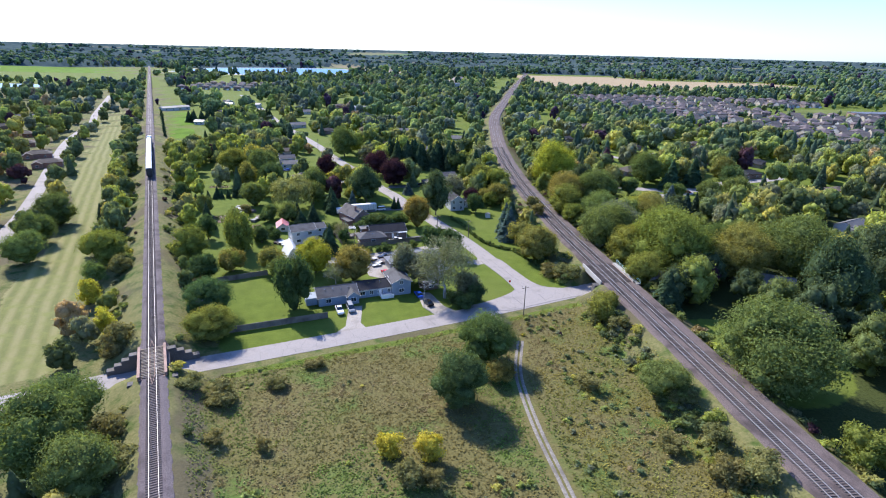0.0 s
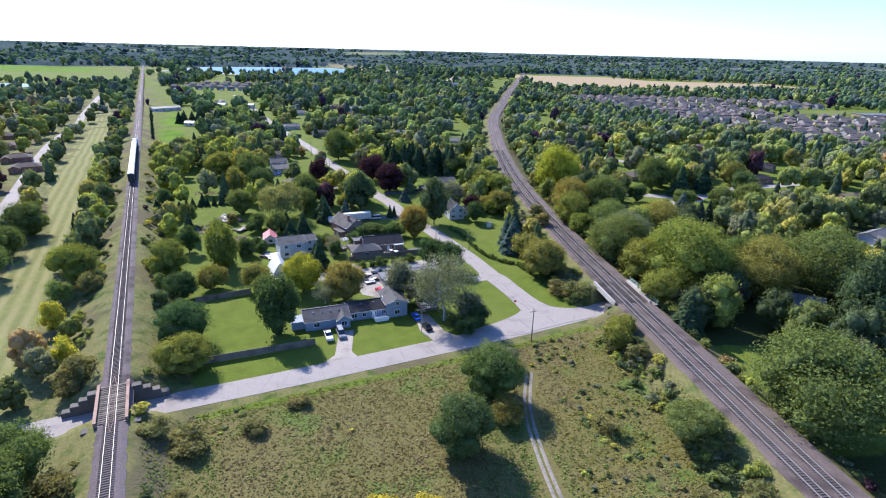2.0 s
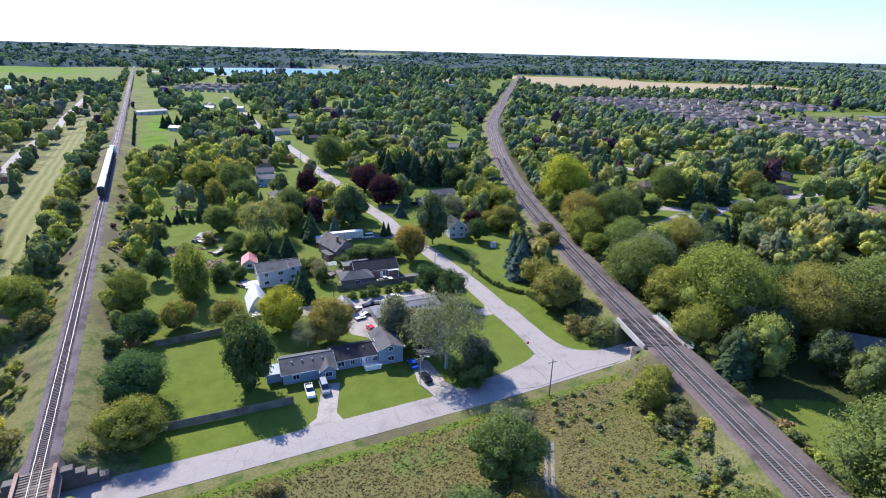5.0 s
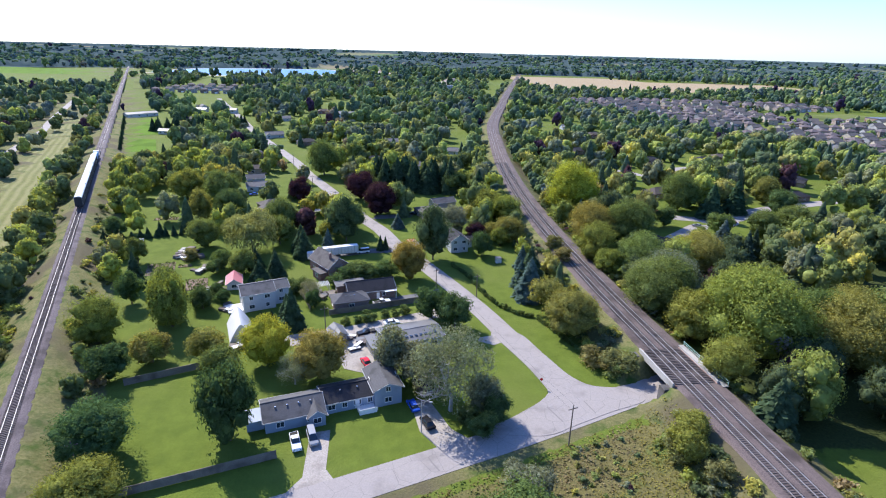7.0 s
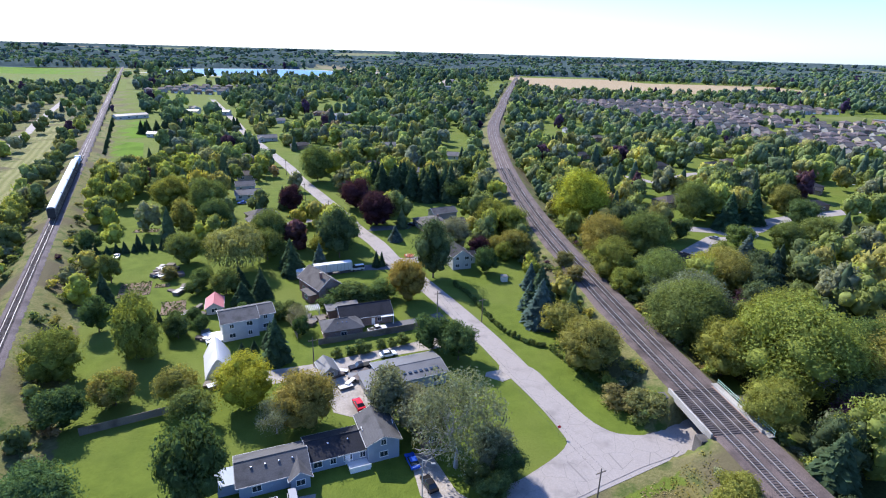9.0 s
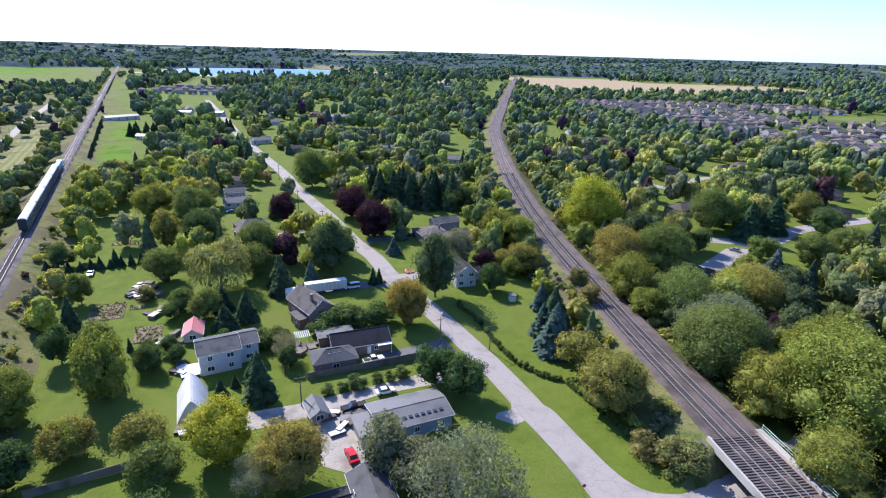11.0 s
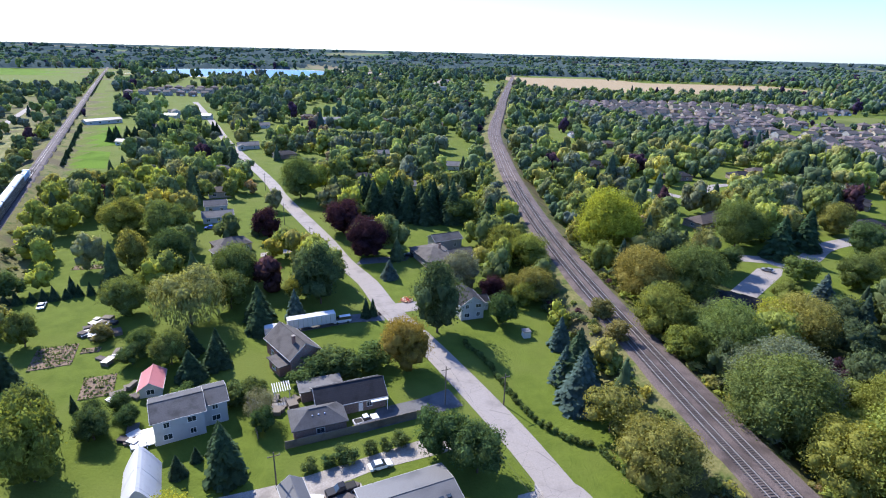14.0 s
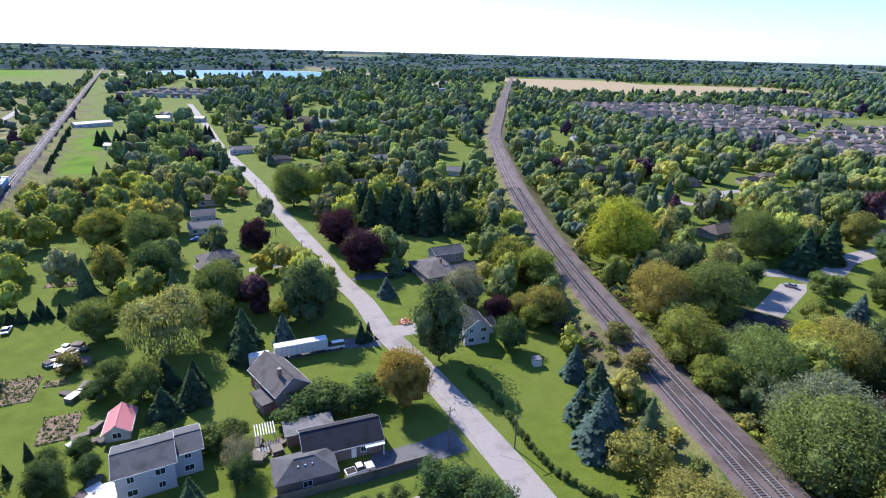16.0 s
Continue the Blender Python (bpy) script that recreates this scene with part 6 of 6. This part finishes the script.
def car(kind, colour, x, y, deg, label, z=0.06):
    mat = CAR_PAINT[colour]
    t = root(kind, pose(x, y, z, 0, 0, deg), label, kind.replace("_", " "))
    # side outlines along y (front is +y): lower body, then cabin
    if kind == "pickup_truck":
        body = [(-2.75, 0.45), (-2.75, 1.05), (-0.7, 1.08), (-0.65, 1.1), (0.9, 1.15), (2.6, 1.05), (2.75, 0.8), (2.75, 0.45)]
        cab = [(-0.8, 1.1), (-0.65, 1.75), (0.4, 1.8), (1.1, 1.15)]
    elif kind == "van":
        body = [(-2.5, 0.4), (-2.55, 1.1), (1.7, 1.15), (2.45, 0.95), (2.55, 0.7), (2.5, 0.4)]
        cab = [(-2.5, 1.1), (-2.4, 1.95), (0.7, 2.0), (1.75, 1.15)]
    else:
        body = [(-2.2, 0.38), (-2.25, 0.85), (-1.6, 0.98), (0.9, 0.95), (2.0, 0.8), (2.25, 0.6), (2.2, 0.38)]
        cab = [(-1.75, 0.95), (-1.1, 1.42), (0.2, 1.45), (1.0, 0.93)]

    def solid(outline, w0, w1):
        g = Geo()
        n = len(outline)
        zs = [q[1] for q in outline]
        lo, hi = min(zs), max(zs)
        wid = [w0 + (w1 - w0) * (q[1] - lo) / (hi - lo) for q in outline]
        left = [(-w, a, b) for (a, b), w in zip(outline, wid)]
        right = [(w, a, b) for (a, b), w in zip(outline, wid)]
        g.face(left)
        g.face(right[::-1])
        for i in range(n):
            j = (i + 1) % n
            g.face([left[j], left[i], right[i], right[j]])
        return g

    b = part("body", solid(body, 0.92, 0.88), mat, t)
    part("cabin", solid(cab, 0.84, 0.66), GLASS, t)
    rz = max(q[1] for q in cab)
    ry = [q[0] for q in cab if q[1] > rz - 0.1]
    part("roof_panel", Geo().box(-0.68, 0.68, min(ry) - 0.05, max(ry) + 0.05, rz - 0.03, rz + 0.04, bevel=0.03), mat, t)
    if kind == "pickup_truck":
        part("truck_bed", Geo().box(-0.75, 0.75, -2.6, -0.85, 1.06, 1.1), RUBBER, b)
    f = max(q[0] for q in body)
    for s in (-1, 1):
        part("headlight", Geo().box(s * 0.65 - 0.17, s * 0.65 + 0.17, f - 0.06, f + 0.02, 0.62, 0.78), CHROME, b)
        for yy in (-f * 0.6, f * 0.6):
            w = part("wheel", Geo().tube((s * 0.74, yy, 0.34), (s * 0.95, yy, 0.34), 0.34, 0.34, 14), RUBBER, t)
            part("rim", Geo().tube((s * 0.94, yy, 0.34), (s * 0.97, yy, 0.34), 0.2, 0.2, 10), CHROME, w)
    return t


car("pickup_truck", "white", -24.8, 148.0, 200, "white pickup truck parked on the gravel driveway")
car("van", "grey", -21.7, 149.4, 200, "grey minivan parked on the gravel driveway")
car("car", "blue", -1.6, 160.2, 20, "blue car parked beside the bungalow")
car("car", "black", 1.6, 154.2, 25, "black car parked on the gravel driveway")
car("car", "red", -13.8, 178.3, 25, "red car parked in the gravel yard")
car("pickup_truck", "white", -12.4, 213.2, -65, "white pickup truck parked beside the brick bungalow")
car("van", "white", -23.2, 258.8, 110, "white van parked on the dark driveway")
car("car", "white", -8.6, 199.8, -68, "white car with dark stripes parked by the workshop")
car("pickup_truck", "black", -15.2, 193.6, 115, "dark pickup truck parked beside the workshop")
for x, y, d, c in ((148, 307, 80, "red"), (128, 300, 40, "grey"), (-5, 313, 70, "black"), (-56, 315, 25, "white"), (118, 322, 30, "red"),
                   (-112, 268, 20, "white"), (-90, 345, 110, "blue")):
    car("car", c, x, y, d, c + " car parked on a residential driveway")

t = root("trailer", at_angle(-31.2, 255.6, 21), "long white box trailer parked on the dark driveway", "trailer")
part("box_body", Geo().box(-6.6, 6.6, -1.3, 1.3, 1.15, 3.95, bevel=0.06), FABRIC, t)
part("chassis", Geo().box(-6.4, 6.4, -0.6, 0.6, 0.8, 1.15), COACH_DARK, t)
for yy in (-1.0, 1.0):
    for xx in (-5.2, -4.0):
        part("wheel", Geo().tube((xx, yy - 0.15, 0.5), (xx, yy + 0.15, 0.5), 0.5, 0.5, 14), RUBBER, t)
for i in range(11):
    part("rib", Geo().box(-6.3 + i * 1.26, -6.24 + i * 1.26, -1.34, -1.29, 1.2, 3.9), CHROME, t)
t = root("camper", at_angle(-40.3, 250.8, 21), "white truck camper standing by the trailer", "camper")
part("shell", Geo().box(-2.6, 2.4, -1.2, 1.2, 1.0, 3.3, bevel=0.2), FABRIC, t)
part("floor", Geo().box(-2.4, 2.2, -1.0, 1.0, 0.5, 1.0), COACH_DARK, t)
for xx in (-1.4, 1.4):
    for s in (-1, 1):
        part("wheel", Geo().tube((xx, s * 0.85, 0.36), (xx, s * 1.1, 0.36), 0.36, 0.36, 12), RUBBER, t)


# ---- fabric shelter ----
def shelter():
    t = root("fabric_shelter", at_angle(-50.3, 195.0, 22), "white arched fabric storage shelter on the lawn", "shelter")
    n, w, hgt = 12, 3.2, 5.0
    g = Geo()
    prof = [(w * (2 * i / n - 1), hgt * (1 - abs(2 * i / n - 1) ** 1.35)) for i in range(n + 1)]
    sections = 7
    for k in range(sections):
        y0, y1 = -6 + 12 * k / sections, -6 + 12 * (k + 1) / sections
        for i in range(n):
            (a, b), (c, d) = prof[i], prof[i + 1]
            g.face([(a, y0, b), (c, y0, d), (c, y1, d), (a, y1, b)])
    part("cover", g, FABRIC, t)
    for e in (-6.0, 6.0):
        part("end_panel", Geo(), FABRIC, t).data.from_pydata([(a, e, b) for a, b in prof], [], [tuple(range(n + 1))])
    for k in (0, 3, 6):
        y = -6 + 12 * (k + 0.5) / sections
        f = Geo()
        for i in range(n):
            f.tube((prof[i][0] * 1.002, y, prof[i][1] * 1.002), (prof[i + 1][0] * 1.002, y, prof[i + 1][1] * 1.002), 0.025, 0.025, 4)
        part("seam", f, FABRIC, t)


shelter()


# ---- fences ----
def fence(pts, height, label):
    t = root("fence", Matrix(), label, "fence")
    for (ax, ay), (bx, by) in zip(pts[:-1], pts[1:]):
        a, b = Vector((ax, ay, 0)), Vector((bx, by, 0))
        n = max(1, round((b - a).length / 2.4))
        ang = math.atan2(by - ay, bx - ax)
        for i in range(n + 1):
            p = a.lerp(b, i / n)
            part("post", Geo().box(-0.07, 0.07, -0.07, 0.07, -0.1, height + 0.1, Matrix.Translation(p) @ Matrix.Rotation(ang, 4, "Z")), WOOD_GREY, t)
            if i < n:
                g = Geo()
                step = (b - a).length / n
                m = Matrix.Translation(p) @ Matrix.Rotation(ang, 4, "Z")
                k = 14
                front = []
                for j in range(k):
                    o = -0.03 if j % 2 else -0.06
                    front += [(step * j / k, o), (step * (j + 1) / k, o)]
                foot = front + [(step, 0.03), (0.0, 0.03)]
                low = [tuple(m @ Vector((u, v, 0.05))) for u, v in foot]
                top = [tuple(m @ Vector((u, v, height - 0.02))) for u, v in foot]
                c = len(foot)
                g.v = low + top
                g.f = [tuple(range(c, 2 * c))] + [(q, (q + 1) % c, c + (q + 1) % c, c + q) for q in range(c)]
                part("top_rail", Geo().box(0, step, -0.07, 0.05, height - 0.02, height + 0.03, m), WOOD_GREY, t)
                part("panel", g, WOOD_GREY, t)


fence([(-27.6, 144), (-52.7, 134), (-61, 131)], 1.9, "weathered grey board fence beside the road")
fence([(-54, 175.6), (-68.5, 168.2)], 1.8, "weathered grey board fence across the lawn")
fence([(-27.4, 205.2), (-15.7, 209.4), (0.6, 215.7)], 1.8, "weathered grey board fence beside the brick bungalow")
fence([(-33.6, 208.4), (-39.4, 221.5)], 1.7, "pale board fence beside the brick bungalow garden")


# ---- poles, lamp, sign, cables ----
def pole(x, y, height, label):
    t = root("utility_pole", Matrix.Translation((x, y, 0)), label, "utility pole", "utility poles")
    part("post", Geo().tube((0, 0, -0.2), (0, 0, height), 0.16, 0.1, 9), POLE_WOOD, t)
    part("crossarm", Geo().box(-1.1, 1.1, -0.06, 0.06, height - 0.9, height - 0.76, Matrix.Rotation(0.4, 4, "Z")), POLE_WOOD, t)
    for s in (-1, 0, 1):
        q = Matrix.Rotation(0.4, 4, "Z") @ Vector((s * 0.95, 0, 0))
        part("insulator", Geo().tube((q.x, q.y, height - 0.76), (q.x, q.y, height - 0.55), 0.06, 0.04, 6), CONCRETE, t)


POLES = [(30.2, 147.6), (4.5, 219.4), (-30.0, 285.3), (-42.6, 318.4), (-60.0, 352), (-84, 414), (-140, 530)]
for x, y in POLES:
    pole(x, y, 9.8, "weathered timber utility pole beside the road")
pole(17.6, 219.2, 8.0, "thin timber utility pole on the lawn")
pole(-26.7, 194.8, 8.0, "timber utility pole beside the gravel lane")
pole(-62, 139, 8.0, "timber utility pole beside the embankment")
for x, y in ((-160, 208), (-205, 300), (-262, 410), (-315, 530)):
    pole(x, y, 9.5, "timber utility pole beside the country road")
wires = Geo()
for (ax, ay), (bx, by) in zip(POLES[:-1], POLES[1:]):
    for off in (-0.8, 0.8):
        prev = None
        for i in range(9):
            f = i / 8
            p = Vector((ax + (bx - ax) * f + off, ay + (by - ay) * f, 9.2 - 1.2 * 4 * f * (1 - f)))
            if prev:
                wires.tube(prev, p, 0.018, 0.018, 3)
            prev = p
tagged(new("overhead_cable", wires.mesh("overhead_cable", COACH_DARK)), "thin dark overhead cables along the side road", "cable", kind="structure")

t = root("street_lamp", Matrix.Translation((0.3, 151.8, 0)), "grey street lamp with a curved arm beside the driveway", "street lamp")
part("post", Geo().tube((0, 0, -0.2), (0, 0, 8), 0.11, 0.07, 8), CONCRETE, t)
part("arm", Geo().tube((0, 0, 7.9), (0.8, -0.6, 8.4), 0.05, 0.04, 6).tube((0.8, -0.6, 8.4), (1.7, -1.2, 8.4), 0.04, 0.04, 6), CONCRETE, t)
part("lamp_head", Geo().box(1.5, 2.2, -1.45, -1.1, 8.3, 8.48, bevel=0.05), CONCRETE, t)
t = root("stop_sign", Matrix.Translation((28.6, 168.4, 0)), "small red road sign on a metal post", "road sign")
part("post", Geo().tube((0, 0, -0.1), (0, 0, 2.4), 0.035, 0.035, 6), CHROME, t)
part("sign_plate", Geo().tube((0, -0.05, 2.2), (0, -0.02, 2.2), 0.38, 0.38, 8), CAR_PAINT["red"], t)


# ---- gardens ----
def pool(x, y, a, b, deg):
    t = root("swimming_pool", pose(x, y, 0, 0, 0, deg), "turquoise swimming pool with a pale concrete rim", "swimming pool")
    n = N("pool_water", 0.05)
    n.color(n.mix(n.noise(n.pos(), 1.0, 2), (0.05, 0.45, 0.5), (0.1, 0.6, 0.62)))
    ring = [(math.cos(i * math.pi / 12), math.sin(i * math.pi / 12)) for i in range(24)]
    w = Geo()
    w.face([(c * a, s * b, 0.12) for c, s in ring])
    part("water", w, n.m, t)
    g = Geo()
    for (c, s), (e, f) in zip(ring, ring[1:] + ring[:1]):
        g.face([(c * a, s * b, 0.2), (c * (a + 1), s * (b + 1), 0.2), (e * (a + 1), f * (b + 1), 0.2), (e * a, f * b, 0.2)])
        g.face([(c * (a + 1), s * (b + 1), -0.1), (e * (a + 1), f * (b + 1), -0.1), (e * (a + 1), f * (b + 1), 0.2), (c * (a + 1), s * (b + 1), 0.2)])
    part("rim", g, CONCRETE, t)


pool(164, 256, 5.5, 2.6, -60)


def garden_bed(x, y, a, b, deg, soil, label):
    t = root("garden_bed", pose(x, y, 0, 0, 0, deg), label, "garden bed")
    part("soil", Geo().box(-a, a, -b, b, -0.1, 0.14, bevel=0.1), soil, t)
    r = np.random.default_rng(int(abs(x) * 10))
    k = int(a * b * 14)
    c = np.stack([r.uniform(-a, a, k), np.round(r.uniform(-b, b, k) / 0.9) * 0.9, r.uniform(0.15, 0.5, k)], 1)
    v, q = cards(r, c, r.normal(size=(k, 3)) + [0, 0, 1], 0.28)
    p = part("plants", array_mesh("plants", v, q, LEAF), None, t)
    p.color = (0.09, 0.13, 0.05, 1)
    tagged(p, kind="stuff")


SOIL = surface("garden_soil", (0.16, 0.11, 0.075), (0.27, 0.195, 0.14), 1.5, 0.95)
garden_bed(-92, 240, 4.6, 5.5, 20, SOIL, "vegetable patch with rows of grey-green plants")
garden_bed(-74.5, 227, 3.4, 4.6, 20, SOIL, "brown dug garden bed edged with plants")
garden_bed(-84.8, 243.2, 2.2, 1.3, 15, SOIL, "small round flower bed on the lawn")
garden_bed(-116, 300, 5, 2.0, 10, SOIL, "narrow vegetable patch on the lawn")
t = root("flower_bed", Matrix.Translation((-4.8, 273.5, 0)), "round bed of red and white flowers on the lawn", "flower bed")
part("mound", Geo().tube((0, 0, -0.1), (0, 0, 0.3), 2.0, 1.7, 14), SOIL, t)
fr = np.random.default_rng(3)
for name, colr in (("red_flowers", (0.5, 0.05, 0.04)), ("white_flowers", (0.7, 0.6, 0.55))):
    c = np.stack([fr.normal(0, 0.85, 80), fr.normal(0, 0.85, 80), fr.uniform(0.35, 0.6, 80)], 1)
    v, q = cards(fr, c, fr.normal(size=(80, 3)) + [0, 0, 1.5], 0.22)
    part(name, array_mesh(name, v, q, LEAF), None, t).color = (*colr, 1)

# odds and ends lying about the yards
junk = random.Random(31)


def clutter(x, y, spread, count, label):
    for i in range(count):
        a, b, c = junk.uniform(0.5, 1.7), junk.uniform(0.4, 1.1), junk.uniform(0.3, 1.1)
        t = root("crate", pose(x + junk.gauss(0, spread), y + junk.gauss(0, spread), 0, 0, 0, junk.uniform(0, 180)), label, "crate", "yard clutter")
        part("box", Geo().box(-a, a, -b, b, 0, c, bevel=0.08), junk.choice((WOOD_GREY, TIE, METAL_ROOF, COACH_DARK, WOOD_GREY)), t)
        part("lid", Geo().box(-a - 0.05, a + 0.05, -b - 0.05, b + 0.05, c, c + 0.07), junk.choice((FABRIC, WOOD_GREY, METAL_ROOF, TIE, WOOD_GREY)), t)


clutter(-89, 254.5, 3.4, 26, "weathered crate in a heap on the lawn")
clutter(-77, 240.5, 1.6, 9, "dark crate in a small heap on the lawn")
clutter(-66.5, 224.0, 1.6, 7, "pale crate stacked beside the red-roofed shed")
clutter(-16.5, 190.5, 2.6, 14, "crate of scrap in the gravel yard")
clutter(-57.5, 208.5, 1.5, 7, "white garden box on the deck side")
clutter(-31.0, 219.5, 1.6, 10, "patio box and furniture by the brick bungalow")
clutter(-73, 309, 3.0, 9, "garden box beside the bungalow")
clutter(-47.5, 186.0, 1.2, 5, "red and white box beside the fabric shelter")

t = root("pergola", at_angle(-32.2, 223.0, 20), "pale wooden pergola over a garden patio", "pergola")
for sx in (-1.6, 1.6):
    for sy in (-1.5, 1.5):
        part("post", Geo().box(sx - 0.07, sx + 0.07, sy - 0.07, sy + 0.07, -0.1, 2.4), FABRIC, t)
for i in range(8):
    part("slat", Geo().box(-1.9 + i * 0.52, -1.72 + i * 0.52, -1.9, 1.9, 2.4, 2.52), FABRIC, t)
t = root("garden_hut", at_angle(28.5, 250.5, 10), "small white garden hut on the lawn", "garden hut")
part("hut_wall", Geo().box(-1.0, 1.0, -1.0, 1.0, -0.1, 1.9), FABRIC, t)
part("hut_roof", Geo().box(-1.2, 1.2, -1.2, 1.2, 1.9, 2.05, bevel=0.12), METAL_ROOF, t)
